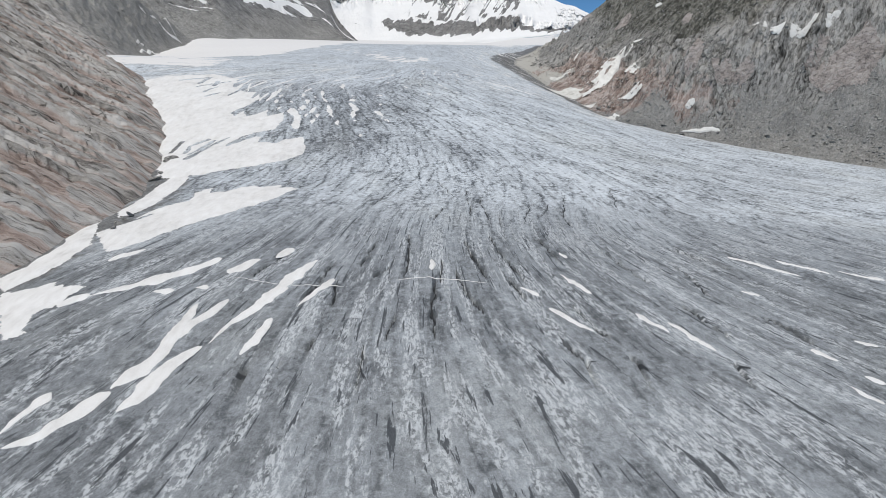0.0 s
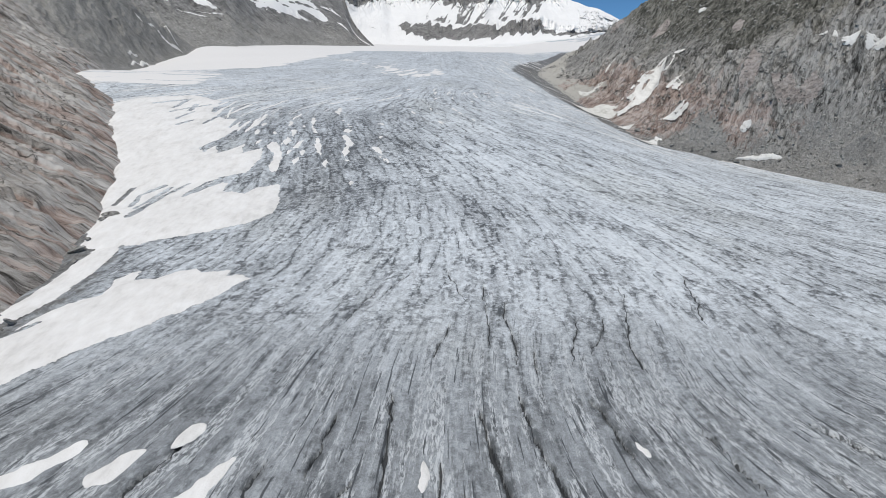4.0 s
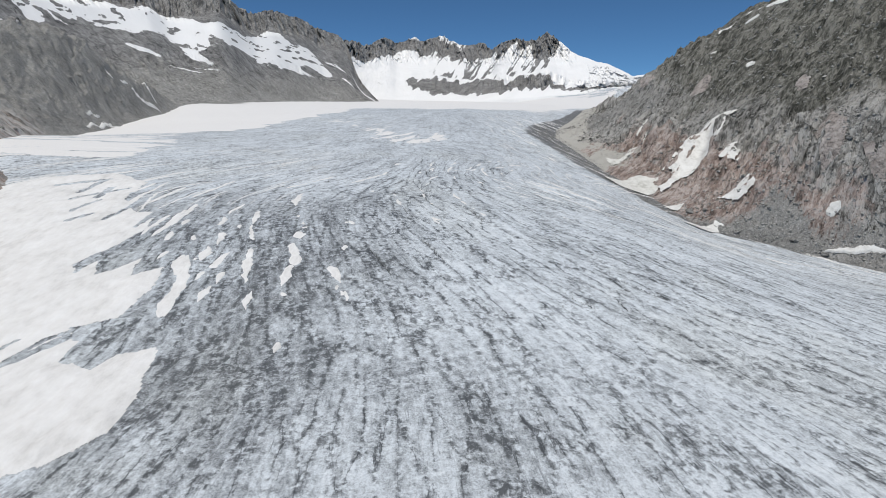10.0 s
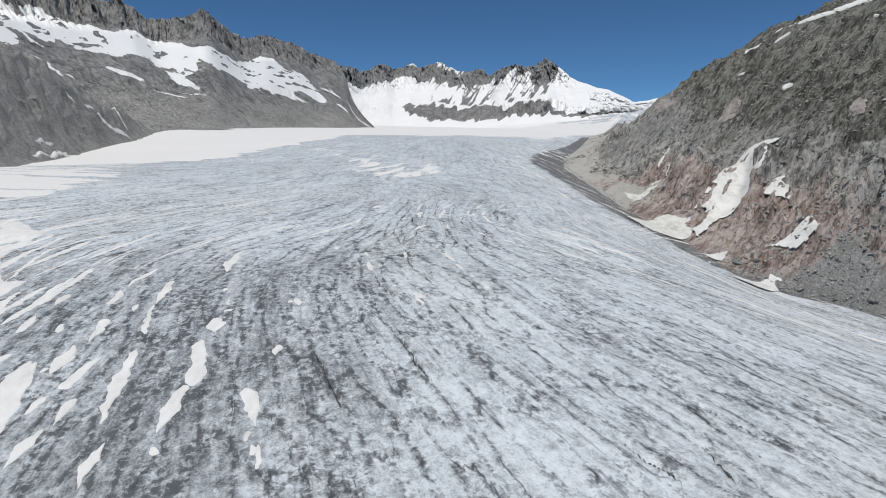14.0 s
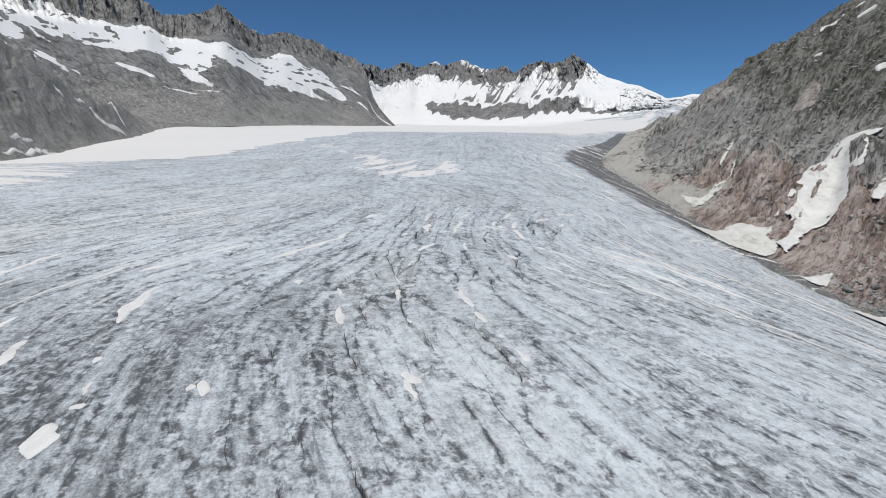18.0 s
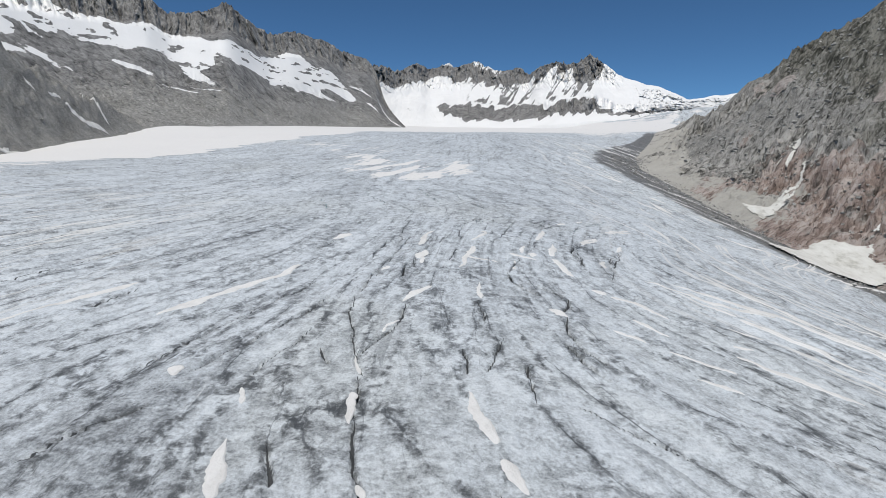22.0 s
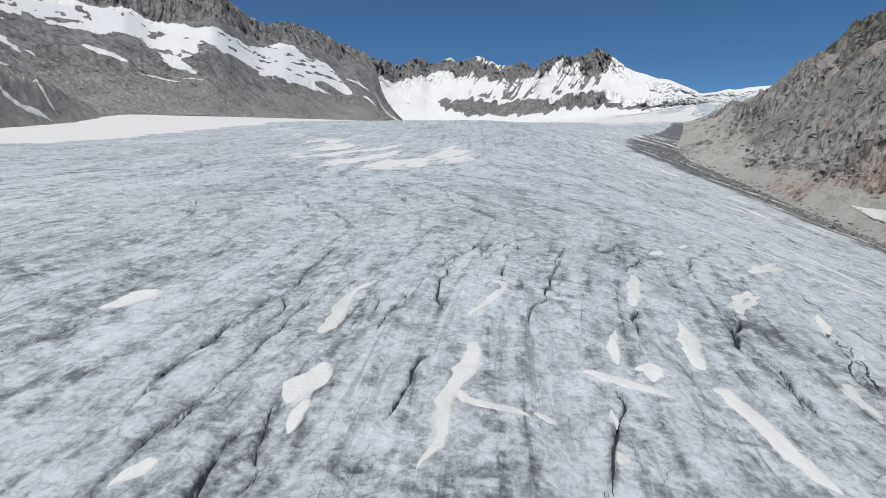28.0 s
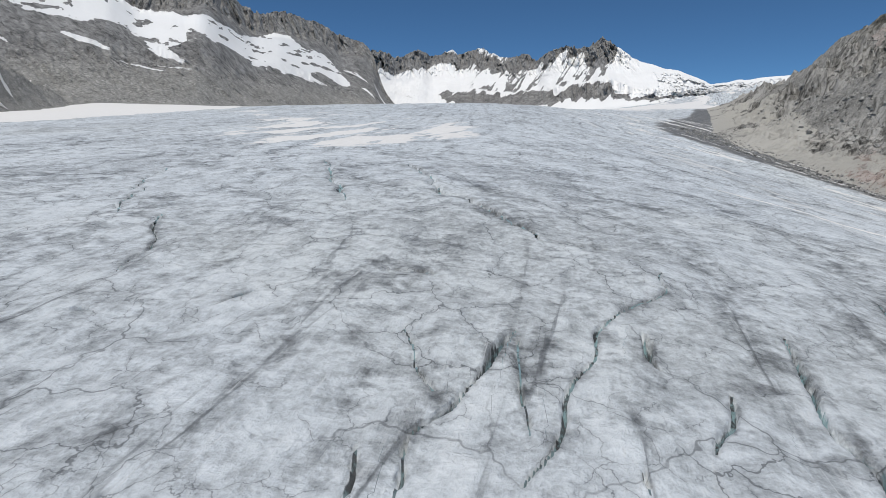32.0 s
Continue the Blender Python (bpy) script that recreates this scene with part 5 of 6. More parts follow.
def build_far_peaks():
    crest = [(-11.9, 9.2, 3000), (-10.9, 9.25, 3050), (-9.5, 9.1, 3200), (-8.0, 8.7, 3500), (-5.65, 9.3, 3900), (-4.9, 8.85, 4100), (-3.3, 9.3, 4150),
             (-2.1, 8.9, 4150), (-0.7, 9.55, 4150), (0.7, 8.95, 4050), (2.2, 8.65, 3900), (3.8, 8.85, 3700), (4.65, 8.2, 3500), (5.5, 9.0, 3250),
             (7, 9.3, 3100), (8.3, 9.4, 3000), (9.4, 9.45, 2950), (9.75, 10.05, 2920), (10.7, 9.85, 2900), (11.5, 8.95, 2880), (12.5, 8.0, 2850),
             (14.7, 7.15, 2780), (16.9, 6.5, 2700), (18.7, 5.5, 2620), (20.9, 5.75, 2800), (24.4, 5.95, 2900), (31, 6.0, 2900)]
    foot = [(-11.9, 2.6, 2500), (-8.2, 2.95, 2550), (-5, 2.95, 2550), (0, 3.05, 2450), (8, 3.45, 2250), (14.3, 3.95, 2250), (18.7, 4.5, 2350), (31, 3.0, 2500)]

    def shape(A, T, X, Y):
        rocky = smooth(14, 10.5, A)
        high = smooth(0.64, 0.82, T) * rocky
        up = 20 * (ridged(A / 0.75, T * 2, 92, 4) - 0.62) * high + 9 * (ridged(A / 2.2, T * 3, 93, 4) - 0.6) * smooth(0.1, 0.4, T) * rocky + 5 * fbm(A / 0.9, T * 7, 94, 4) * smooth(0.05, 0.2, T)
        push = -130 * (ridged((A + 0.4 * fbm(A, T * 6, 99, 3)) / 0.7, T * 2.6, 91, 5) - 0.6) * high - 90 * smooth(0.12, 0.3, T) * smooth(0.42, 0.34, T) * smooth(-4.5, -2, A) * ridged(A / 0.7, T * 3, 95, 4) + 160 * smooth(0.35, 0.62, T) * rocky
        block = 20 * facets((A + 2 * T) / 0.45, T * 8, 370) + 12 * facets((A + 2 * T) / 0.2, T * 14, 380)
        return up, push - block * smooth(0.58, 0.74, T) * rocky - 0.3 * block * smooth(0.1, 0.2, T) * smooth(0.46, 0.38, T) * smooth(-5, -3.5, A) - (16 * facets((A + 1.5 * T) / 0.55, T * 7, 450) + 9 * facets((A - T) / 0.22, T * 15, 460)) * smooth(13.5, 16, A) * smooth(0.95, 0.8, T)

    def cover(A, T, X, Y):
        n, s = fbm(A / 1.6, T * 5, 96, 6), 1.5 * fbm((A - 3.5 * T) / 0.6, T * 3.4, 97, 6)
        line = 0.15 + np.interp(A, [-12, -9.5, -6, -4, -1, 3, 5, 7, 8.5, 9.2, 10.2, 11.3, 11.8, 13], [0.45, 0.55, 0.62, 0.68, 0.60, 0.64, 0.68, 0.74, 0.80, 0.50, 0.40, 0.72, 1.2, 1.4])
        snow = 0.85 - 0.95 * smooth(-0.05, 0.07, T + 0.07 * n + 0.07 * s - line)
        snow = snow + 0.8 * smooth(0.80, 1.0, T + 0.12 * s) * (smooth(-4.2, -3.4, A) * smooth(-2.2, -2.8, A) + smooth(-1.3, -0.6, A) * smooth(2.6, 1.8, A) + 0.5 * smooth(10.6, 11.0, A))
        snow = snow + 0.5 * smooth(0.3, 0.5, s) * smooth(0.5, 0.62, T)
        lo = np.interp(A, [-4.4, -2, 2, 6, 10, 14, 18], [0.30, 0.16, 0.12, 0.14, 0.14, 0.10, 0.1])
        hi = np.interp(A, [-4.4, -2, 2, 6, 10, 14, 17, 18.5], [0.30, 0.40, 0.34, 0.32, 0.28, 0.20, 0.12, 0.1])
        mid = smooth(-0.02, 0.04, T - lo + 0.06 * s) * smooth(0.03, -0.04, T - hi + 0.09 * n + 0.06 * s)
        snow = snow - 0.95 * mid
        streak = smooth(0.0, 0.35, s) * smooth(0.3, 0.45, T) * smooth(14, 9, A) * smooth(-3.5, 1, A)
        return snow - 0.62 * streak

    far_range("mountain_far", crest, foot, 900, 150, shape, cover, "far jagged granite peaks with bright snow fields", lambda A: 0.40 * smooth(14, 11, A))


def build_left_ridge():
    crest = [(-62, 17, 1300), (-45.6, 16.2, 1500), (-39.6, 14.3, 1650), (-36, 13.7, 1750), (-33, 13.4, 1850), (-31, 13.25, 1900), (-29.3, 13.3, 1950), (-27.7, 12.15, 2000),
             (-26.7, 12.1, 2020), (-24.2, 12.6, 2050), (-23.4, 13.15, 2060), (-23.0, 13.2, 2060), (-22.3, 12.8, 2080), (-20.8, 11.65, 2200), (-19.5, 10.9, 2300),
             (-17.5, 11.2, 2450), (-14.7, 10.6, 2700), (-12.7, 9.5, 2850), (-10.5, 9.1, 2900), (-9.9, 8.6, 2850), (-9.3, 6.4, 2650), (-8.6, 5.0, 2450), (-7.6, 3.9, 2250), (-6.2, 2.75, 2100)]
    foot = [(-62, 0.5, 800), (-47, 0.9, 950), (-40.9, 1.0, 1000), (-35, 2.1, 1100), (-30, 3.2, 1200), (-24.2, 2.95, 1290), (-17.6, 2.6, 1560), (-13, 2.8, 1820), (-7.6, 2.75, 2050), (-6.2, 2.7, 2080)]

    def shape(A, T, X, Y):
        cliff = smooth(0.55, 0.8, T)
        wa = A + 0.5 * fbm(A / 1.5, T * 4, 108, 3)
        up = (9 * (ridged(wa / 2.4, T * 2.5, 101, 4) - 0.62) + 4 * (ridged(wa / 0.7, T * 2, 102, 3) - 0.6)) * smooth(0.1, 0.5, T)
        up = up * (1 - 0.8 * smooth(-10.8, -9.4, A))
        push = -45 * (ridged((wa + 1.5 * T) / 0.9, T * 2.0, 103, 4) - 0.6) * cliff - (14 * facets((wa + 2 * T) / 0.34, T * 4, 410) + 8 * facets((wa + 2 * T) / 0.15, T * 6, 420)) * cliff - 22 * (ridged((A + 14 * T) / 1.5, T * 3, 104, 3) - 0.6) * smooth(0.02, 0.2, T) + 60 * smooth(0.45, 0.65, T)
        wide = A + 1.2 * T
        push = push - (3 * facets((wide + 6 * T) / 0.5, T * 6, 390) + 2 * facets((wide + 6 * T) / 0.2, T * 14, 400)) * smooth(0.04, 0.15, T)
        calm = 1 - 0.97 * smooth(0.40, 0.5, T) * smooth(0.84, 0.72, T)
        return up * calm, push * calm

    def cover(A, T, X, Y):
        lo = eased(A, [-62, -40, -37.5, -35.5, -33.9, -32.9, -30.6, -28.9, -27.5, -24.7, -22.6, -19.9, -18.8, -16.3, -13, -12], [0.60, 0.66, 0.64, 0.58, 0.59, 0.57, 0.53, 0.56, 0.53, 0.51, 0.51, 0.49, 0.49, 0.44, 0.4, 0.4])
        hi = eased(A, [-62, -37.5, -34.9, -31.6, -29.7, -26.3, -23.8, -20.9, -20.2, -17.9, -14.8, -12.8, -12], [0.9, 0.88, 0.82, 0.77, 0.79, 0.82, 0.71, 0.69, 0.72, 0.78, 0.68, 0.57, 0.4])
        n, s = fbm(A / 1.4, T * 8, 105, 6), 1.4 * fbm((A + 22 * T) / 1.6, T * 9, 106, 6)
        belt = smooth(-0.03, 0.05, T - lo + 0.10 * n + 0.08 * s) * smooth(0.03, -0.03, T - hi + 0.06 * n) * (1 - smooth(0.30, 0.42, fbm((A + 8 * T) / 0.8, T * 30, 109, 4)))
        few = smooth(0.25, 0.5, s) * smooth(0.28, 0.42, T) * smooth(0.7, 0.5, T) * 0.7 + 0.75 * smooth(0.42, 0.55, fbm((A + 60 * T) / 2.4, T * 5, 107, 3)) * smooth(0.12, 0.2, T) * smooth(0.4, 0.3, T)
        return np.maximum(0.95 * belt - 0.25 * smooth(0.15, 0.5, s) * belt, few)

    far_range("mountain_ridge", crest, foot, 900, 190, shape, cover, "grey rock ridge with a belt of old snow below its cliffs", lambda A: 0.80 * smooth(-9.4, -11.5, A))


def build_ground():
    """Low land that closes the place behind and beside the slopes."""
    xs, ys = np.linspace(-4600, 4600, 60), np.linspace(-3500, 4600, 60)
    X, Y = np.meshgrid(xs, ys)
    Z = -190 + 60 * fbm(X / 700, Y / 700, 111, 4) + 0 * X
    sheet("ground", X, Y, Z, MAT_FAR, [("snow", 0 * X), ("scree", 0.6 + 0 * X)], None, "grey rocky valley ground around the glacier", "ground")


build_ground()
build_glacier()
build_icefall()
build_right_slope()
build_left_slope()
build_far_peaks()
build_left_ridge()


# ---------------------------------------------------------------- snow left on the ice and in the gullies
def snow_strip(row, top, n, up=0.0):
    """A long patch of old snow: a low, domed body with a wavering edge that tapers at both ends."""
    pts, width = np.array(row[:-1]).reshape(-1, 2), row[-1]
    seg = np.hypot(*(pts[1:] - pts[:-1]).T)
    at = np.concatenate([[0], np.cumsum(seg)])
    total = at[-1]
    count, across = max(18, min(90, int(total / 0.35))), 11
    s = np.linspace(0, 1, count)
    cx, cy = np.interp(s * total, at, pts[:, 0]), np.interp(s * total, at, pts[:, 1])
    # round the corners of the line
    for _ in range(3):
        cx[1:-1], cy[1:-1] = (cx[:-2] + 2 * cx[1:-1] + cx[2:]) / 4, (cy[:-2] + 2 * cy[1:-1] + cy[2:]) / 4
    tx, ty = np.gradient(cx), np.gradient(cy)
    ln = np.hypot(tx, ty) + 1e-9
    half = 0.54 * width * np.clip(1 - np.abs(2 * s ** (0.7 + 0.45 * (n % 3)) - 1) ** (4.0 if total > 9 * width else 2.3), 0.0, 1) ** 0.7 * (1 + 0.5 * fbm(s * total / max(1.2, 1.6 * width), n * 3.7, 121, 3)) + 0.02
    sway = 0.35 * width * vnoise(s * total / max(2.5, 2.5 * width), n * 5.1, 122)
    e = np.linspace(-1, 1, across)
    E, S = np.meshgrid(e, s)
    fray = 1 + 0.55 * fbm(S * total / max(0.8, 0.8 * width), np.sign(E) * 5 + n, 123, 4)
    off = sway[:, None] + half[:, None] * E * fray
    X, Y = cx[:, None] - ty[:, None] / ln[:, None] * off, cy[:, None] + tx[:, None] / ln[:, None] * off
    thick = min(0.2, 0.06 + 0.06 * width)
    Z = top(X, Y) - 0.06 + (thick + 0.06 + up) * np.clip(1 - np.abs(E) ** 8, 0, 1) * np.clip(np.minimum(S, 1 - S) * 14, 0, 1) + 0.03 * fbm(X / 0.7, Y / 0.7, 124, 2)
    return X, Y, Z


def snow_group(rows, top, label, group, up=0.0, material=None):
    for n, row in enumerate(rows):
        X, Y, Z = snow_strip(row, top, n + len(rows), up)
        ob = sheet("snow_patch", X, Y, Z, material or MAT_SNOW, label=label, category="snow patch", kind="thing")
        tagged(ob, group=group)


def inside_by(px, py, poly):
    """Signed distance to the outline, positive inside."""
    p = np.array(poly, float)
    best, odd = np.full(px.shape, 1e9), np.zeros(px.shape, bool)
    for (ax, ay), (bx, by) in zip(p, np.roll(p, -1, 0)):
        ln = (bx - ax) ** 2 + (by - ay) ** 2 + 1e-9
        s = np.clip(((px - ax) * (bx - ax) + (py - ay) * (by - ay)) / ln, 0, 1)
        best = np.minimum(best, np.hypot(px - ax - s * (bx - ax), py - ay - s * (by - ay)))
        hit = ((ay > py) != (by > py)) & (px < (bx - ax) * (py - ay) / (by - ay + 1e-12) + ax)
        odd ^= hit
    return np.where(odd, best, -best)


def snow_field(poly, top, step, thick, ragged, label, fingers=(1.0, 1.0), slivers=(), material=None, lift=0.05, calm=0):
    """A broad field of old snow that thins out to a ragged rim."""
    p = np.array(poly, float)
    lo, hi = p.min(0) - 4, p.max(0) + 4
    X, Y = np.meshgrid(np.arange(lo[0], hi[0], step), np.arange(lo[1], hi[1], step))
    d = inside_by(X, Y, poly)
    d = d + ragged * (0.9 * fbm(X / (7 * fingers[0]), Y / (7 * fingers[1]), 131, 4) + 0.75 * fbm((X - 0.5 * Y) / 2.6, (Y + 0.5 * X) / 6, 132, 3))
    for row in slivers:
        pts = np.array(row[:-1]).reshape(-1, 2)
        for (ax, ay), (bx, by) in zip(pts, pts[1:]):
            s = np.clip(((X - ax) * (bx - ax) + (Y - ay) * (by - ay)) / ((bx - ax) ** 2 + (by - ay) ** 2), 0, 1)
            w = row[-1] * 0.5 * (1 + 0.5 * vnoise(X / 4, Y / 4, 135))
            d = np.minimum(d, np.hypot(X - ax - s * (bx - ax), Y - ay - s * (by - ay)) - w)
    base = top(X, Y)
    for _ in range(calm):
        pad = np.pad(base, 2, mode="edge")
        base = sum(pad[i:i + X.shape[0], j:j + X.shape[1]] for i in range(5) for j in range(5)) / 25
    Z = base + np.clip(d, -0.4, 6) / 6 * thick + 0.14 * fbm(X / 5, Y / 7, 134, 3) + lift
    ob = sheet("snow_field", X, Y, Z, material or MAT_SNOW, label=label, category="snow field", kind="thing", keep=d > -0.3)
    return ob


def slope_top(x, y):
    return np.maximum(right_surface(x, y), ice_z(x, y)) + 0.0


def calm_slope(x, y):
    """The slope with its bumps smoothed out, for snow to lie on."""
    return sum(slope_top(x + i, y + j) for i in (-5, 0, 5) for j in (-5, 0, 5)) / 9


snow_group(SNOW_FAN_LEFT, ice_top, "long narrow patch of old snow in a crack of the ice", "snow patches on the glacier")
snow_group(SNOW_FAN_RIGHT, ice_top, "narrow patch of old snow lying in a glacier crack", "snow patches on the glacier")
snow_group(SNOW_FALL_A + SNOW_FALL_B + SNOW_FALL_B_B, ice_top, "small rounded patch of old snow on grey ice", "snow patches on the glacier")
snow_group(SNOW_FALL_C, ice_top, "thin streak of old snow between ribs of ice", "snow patches on the glacier")
snow_group(SNOW_VEINS, ice_top, "thin white vein of refrozen snow across the ice", "snow patches on the glacier")
snow_group(SNOW_MID, ice_top, "slim patch of old snow in a crevasse", "snow patches on the glacier")
snow_group(SNOW_UPPER, ice_top, "curved patch of old snow bridging a crevasse", "snow patches on the glacier")
snow_group([(*row[:-1], 0.25 + 0.4 * row[-1]) for row in SNOW_RIBS + SNOW_RIBS_FAR], ice_top, "thin line of old snow along an ice rib", "snow patches on the glacier")
snow_group(SNOW_TOPS, calm_slope, "patch of old snow high on the slope near its crest", "snow patches on the slope", 1.6, MAT_CREAM)
snow_group(SNOW_SLOPE, calm_slope, "small patch of old snow on the rock slope", "snow patches on the slope", 1.2, MAT_CREAM)
snow_field(FIELD_A, ice_top, 0.6, 1.0, 1.3, "wide field of dirty white old snow beside the rock", slivers=SNOW_SLIVERS + SNOW_SLIVERS_B)
snow_field(FIELD_B, ice_top, 0.6, 0.8, 1.1, "broad tongue of old snow on the glacier edge", slivers=SNOW_SLIVERS)
snow_field(FIELD_B2, ice_top, 0.8, 0.7, 1.6, "strip of old snow along the rock foot")
snow_field(FIELD_D, ice_top, 0.7, 0.6, 1.4, "narrow tongue of old snow between rock and ice")
snow_field(FIELD_C, ice_top, 0.7, 0.7, 1.8, "patch of old snow on the lower ice edge")
snow_field(FIELD_S1, slope_top, 1.0, 1.0, 2.0, "steep patch of old snow in a gully of the slope", material=MAT_CREAM, lift=1.7, calm=7)
snow_field(FIELD_S2, slope_top, 1.0, 0.8, 1.5, "narrow patch of old snow between rocks", material=MAT_CREAM, lift=1.7, calm=7)
snow_field(FIELD_S3, slope_top, 0.9, 0.8, 1.6, "patch of old snow above red rocks", material=MAT_CREAM, lift=1.7, calm=7)
snow_field(FIELD_S4, slope_top, 1.0, 0.8, 2.0, "dirty snow apron at the foot of the slope", material=MAT_DIRTY, lift=0.6, calm=3)
snow_field(FIELD_S5, slope_top, 0.8, 0.6, 1.2, "small patch of old snow below red rocks", material=MAT_CREAM, lift=0.6, calm=3)
snow_field(FIELD_S6, slope_top, 0.8, 0.6, 1.2, "small patch of old snow at the slope's foot", material=MAT_CREAM, lift=0.6, calm=3)
snow_field(FIELD_S7, slope_top, 0.9, 0.6, 1.4, "dusty streak of old snow on scree", material=MAT_DIRTY, lift=0.6, calm=3)
snow_field(FIELD_S8, slope_top, 0.9, 0.6, 1.6, "dusty tongue of old snow reaching the sand", material=MAT_DIRTY, lift=0.6, calm=3)
snow_group(SNOW_HUMP, left_surface, "narrow patch of old snow on the grey rock slope", "snow patches on the slope", 1.2, MAT_CREAM)
for slab_outline in (FIELD_SLAB, FIELD_SLAB_RED, FIELD_SLAB_LOW, FIELD_SLAB_TALL, FIELD_SLAB_TAN, FIELD_SLAB_MID, FIELD_SLAB_THIN, FIELD_SLAB_SIDE):
    slab_ob = snow_field(slab_outline, slope_top, 1.2, 2.0, 1.2, "smooth pale reddish slab of rock on the slope", material=MAT_SLAB, lift=0.9, calm=2)
    slab_ob.name = "rock_slab"
    tagged(slab_ob, category="rock slab")


# ---------------------------------------------------------------- boulders and rubble
MAT_BOULDER = rock_material("boulder_rock", (0.13, 0.128, 0.12), (0.29, 0.284, 0.265), (0.46, 0.45, 0.425), grain=1.1, sandy=False)


def boulder_mesh(seed):
    """An angular block: a lump cut by a few planes."""
    rng = random.Random(seed)
    bm = bmesh.new()
    bmesh.ops.create_icosphere(bm, subdivisions=2, radius=0.62)
    cuts = []
    for _ in range(9):
        n = Vector((rng.uniform(-1, 1), rng.uniform(-1, 1), rng.uniform(-0.7, 1))).normalized()
        cuts.append((n, rng.uniform(0.36, 0.52)))
    for v in bm.verts:
        for n, d in cuts:
            over = v.co.dot(n) - d
            if over > 0:
                v.co -= n * over
        v.co.x *= 1.25
        v.co.z *= 0.8
        v.co += Vector((rng.uniform(-1, 1), rng.uniform(-1, 1), rng.uniform(-1, 1))) * 0.02
    me = bpy.data.meshes.new("boulder")
    bm.to_mesh(me)
    bm.free()
    for key, value in (("scree", 0.0), ("snow", 0.0)):
        at = me.attributes.new(key, "FLOAT", "POINT")
        at.data.foreach_set("value", np.full(len(me.vertices), value, np.float32))
    me.materials.append(MAT_BOULDER)
    return me


snow_group(SNOW_SPUR, left_surface, "narrow tongue of old snow beside the rock spur", "snow patches on the slope", 1.2, MAT_CREAM)
BOULDERS = [boulder_mesh(300 + i) for i in range(8)]


def boulders(count, xs, ys, spread, top, size, label, group, seed):
    rng = random.Random(seed)
    for i in range(count):
        y = rng.uniform(*ys)
        d = rng.uniform(0, 1) ** 1.3 * (spread[1] - spread[0]) + spread[0]
        x = float(right_edge(y)) + d if xs == "right" else float(left_edge(y)) - d
        r = size[0] * (size[1] / size[0]) ** (rng.random() ** 2.2)
        ob = new("boulder", BOULDERS[i % len(BOULDERS)])
        z = float(top(np.array([[x]]), np.array([[y]]))[0, 0])
        ob.matrix_world = Matrix.LocRotScale((x, y, z + 0.12 * r), Euler((rng.uniform(-0.4, 0.4), rng.uniform(-0.4, 0.4), rng.uniform(0, 6.3))), (r * rng.uniform(0.8, 1.3), r, r * rng.uniform(0.7, 1.1)))
        tagged(ob, label, "boulder", group)


boulders(150, "right", (400, 560), (2, 130), slope_top, (1.2, 4.5), "angular grey boulder lying on the scree slope", "boulders on the scree", 11)
boulders(110, "right", (540, 800), (45, 170), slope_top, (1.0, 3.4), "grey block of rock resting on the slope", "boulders on the scree", 12)
boulders(30, "left", (620, 1000), (2, 60), left_surface, (1.5, 4.0), "weathered grey boulder at the slope's foot", "boulders on the scree", 13)


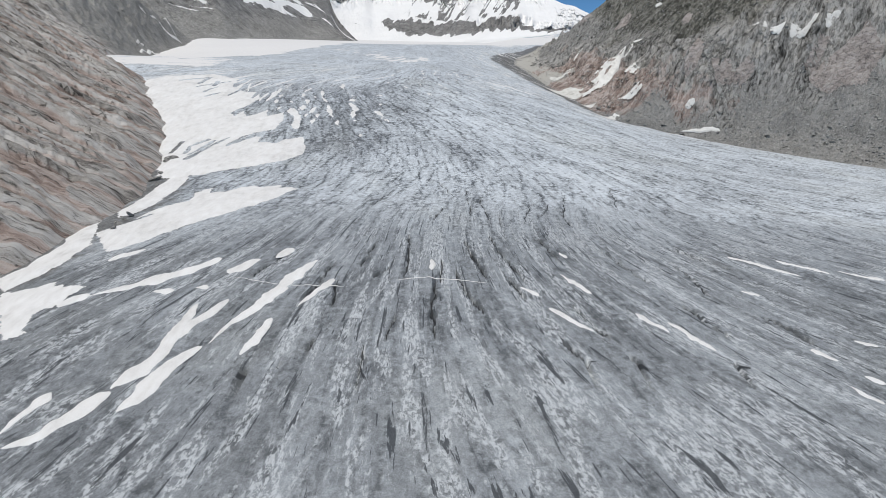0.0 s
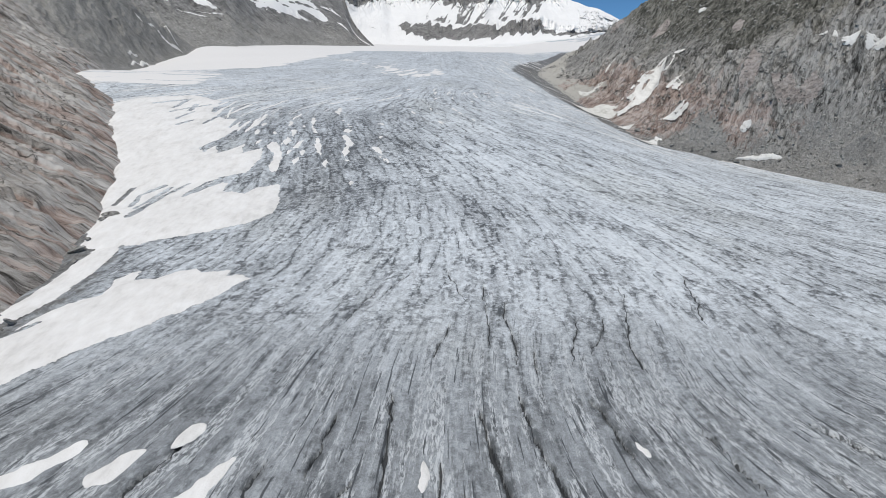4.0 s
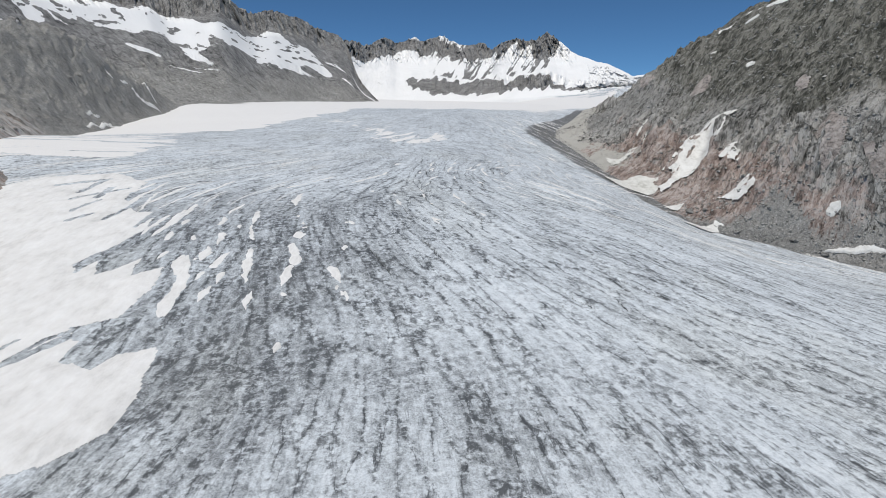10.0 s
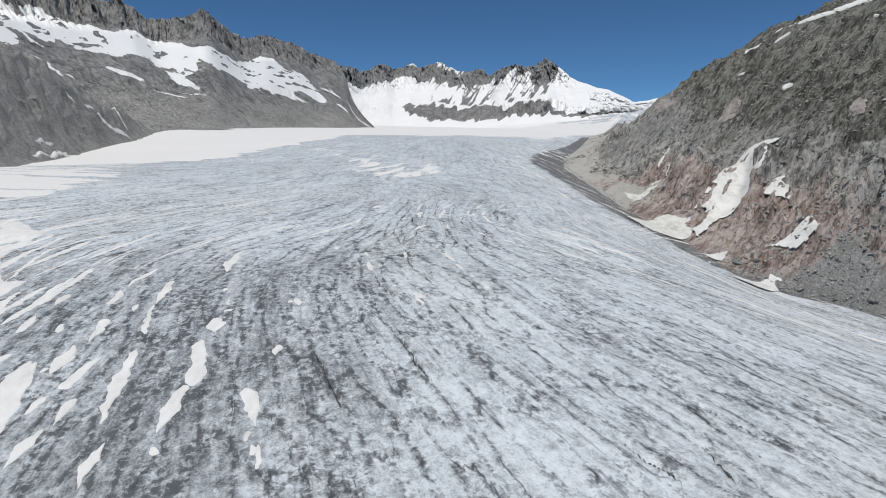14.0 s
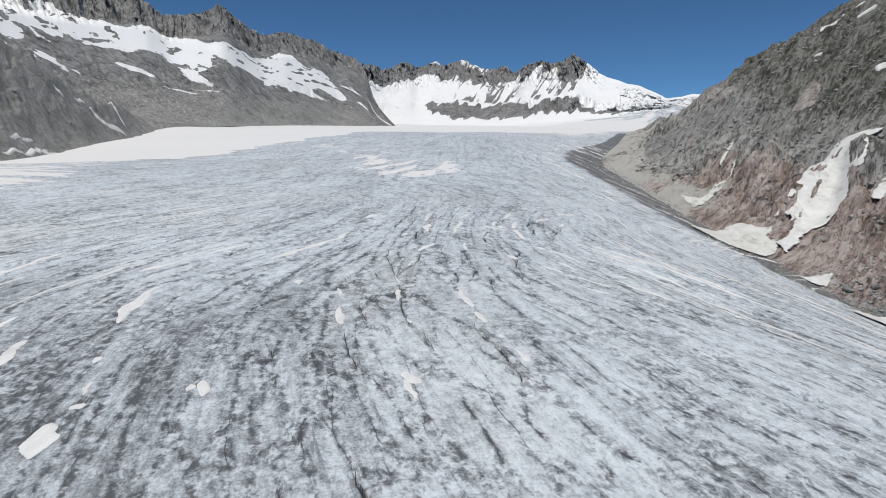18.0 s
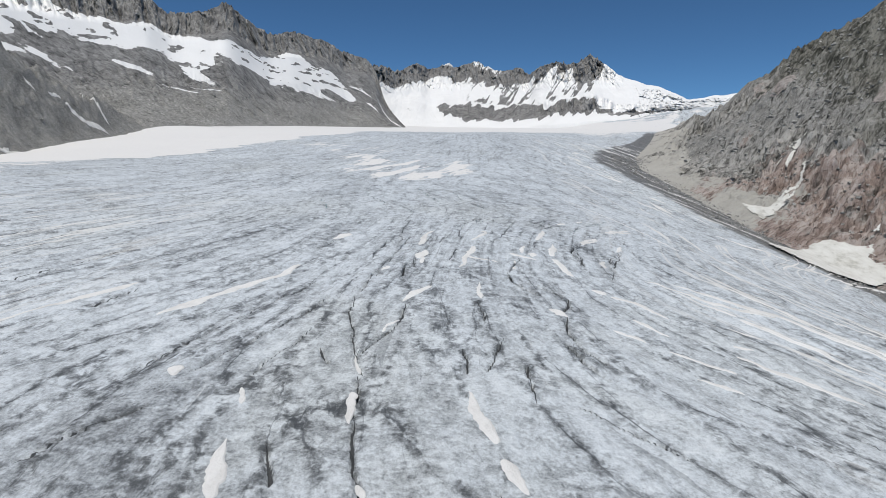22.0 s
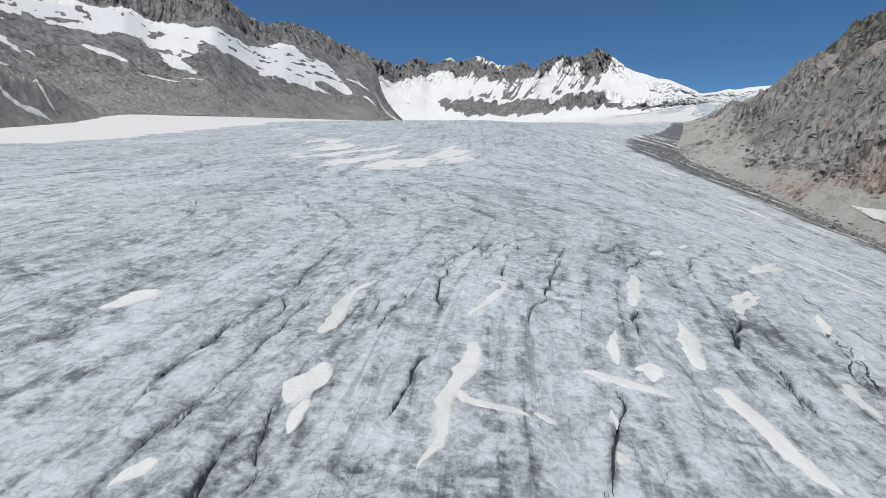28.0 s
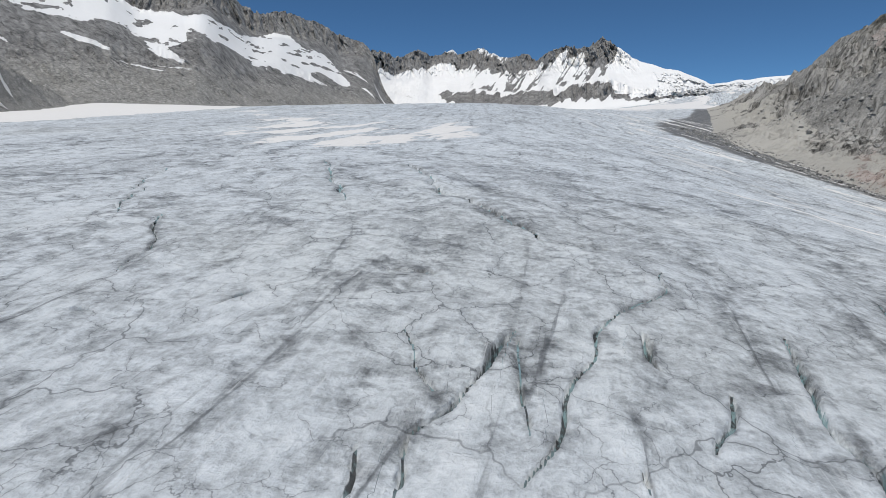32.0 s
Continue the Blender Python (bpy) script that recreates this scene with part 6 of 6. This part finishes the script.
# dark blocks between the snow and the rock foot
for number, (bx, by, br) in enumerate([(-165.1, 236.2, 4.5), (-166.7, 232.4, 3.2), (-160.7, 207.5, 2.6), (-158.7, 194.6, 3.6), (-153.1, 183.7, 2.2), (-143.6, 119.9, 2.4), (-144.6, 127.8, 1.8), (-143.2, 131.7, 2.8), (-142.8, 113.7, 2.0)]):
    stone_ob = new("boulder", BOULDERS[number % len(BOULDERS)])
    stone_ob.matrix_world = Matrix.LocRotScale((bx, by, float(ice_top(np.array([[bx]]), np.array([[by]]))[0, 0]) + 0.3 * br), Euler((0.2, 0.1 * number, 1.1 * number)), (1.5 * br, br, 0.7 * br))
    tagged(stone_ob, "dark angular boulder between old snow and rock", "boulder", "boulders on the scree")


def rubble(name, count, place, top, size, label, seed):
    """Many loose stones as one mesh."""
    rng = np.random.default_rng(seed)
    small = bmesh.new()
    bmesh.ops.create_icosphere(small, subdivisions=1, radius=0.55)
    bv = np.array([v.co[:] for v in small.verts])
    bf = np.array([[v.index for v in f.verts] for f in small.faces])
    small.free()
    x, y = place(rng, count)
    r = size[0] * (size[1] / size[0]) ** (rng.random(count) ** 2.5)
    z = top(x, y)
    n = len(bv)
    lump = bv[None] * (1 + 0.35 * rng.standard_normal((count, n, 1))).clip(0.5, 1.5)
    ang = rng.random(count) * 6.28
    ca, sa = np.cos(ang)[:, None], np.sin(ang)[:, None]
    lx, ly, lz = lump[..., 0] * 1.25, lump[..., 1], lump[..., 2] * 0.75
    co = np.stack([x[:, None] + r[:, None] * (lx * ca - ly * sa), y[:, None] + r[:, None] * (lx * sa + ly * ca), z[:, None] + r[:, None] * (lz + 0.1)], -1)
    faces = (bf[None] + (np.arange(count) * n)[:, None, None]).reshape(-1, 3)
    me = bpy.data.meshes.new(name)
    me.from_pydata(co.reshape(-1, 3).tolist(), [], faces.tolist())
    for key in ("scree", "snow"):
        at = me.attributes.new(key, "FLOAT", "POINT")
        at.data.foreach_set("value", np.zeros(len(me.vertices), np.float32))
    me.materials.append(MAT_BOULDER)
    tagged(new(name, me), label, "stones", "", "stuff")


def on_right(y0, y1, d0, d1):
    def place(rng, n):
        y = y0 + (y1 - y0) * rng.random(n)
        return right_edge(y) + d0 + (d1 - d0) * rng.random(n), y
    return place


rubble("scree_stones", 7000, on_right(390, 570, 0, 140), slope_top, (0.5, 2.0), "loose grey stones strewn over the scree slope", 21)
rubble("moraine_stones", 3200, on_right(480, 900, -24, 4), lambda x, y: np.maximum(ice_top(x, y), slope_top(x, y)), (0.35, 1.3), "dark loose stones on the dirty ice margin", 22)
rubble("slope_stones", 10000, on_right(520, 1000, 30, 330), slope_top, (0.6, 2.8), "loose grey stones between outcrops of rock", 23)
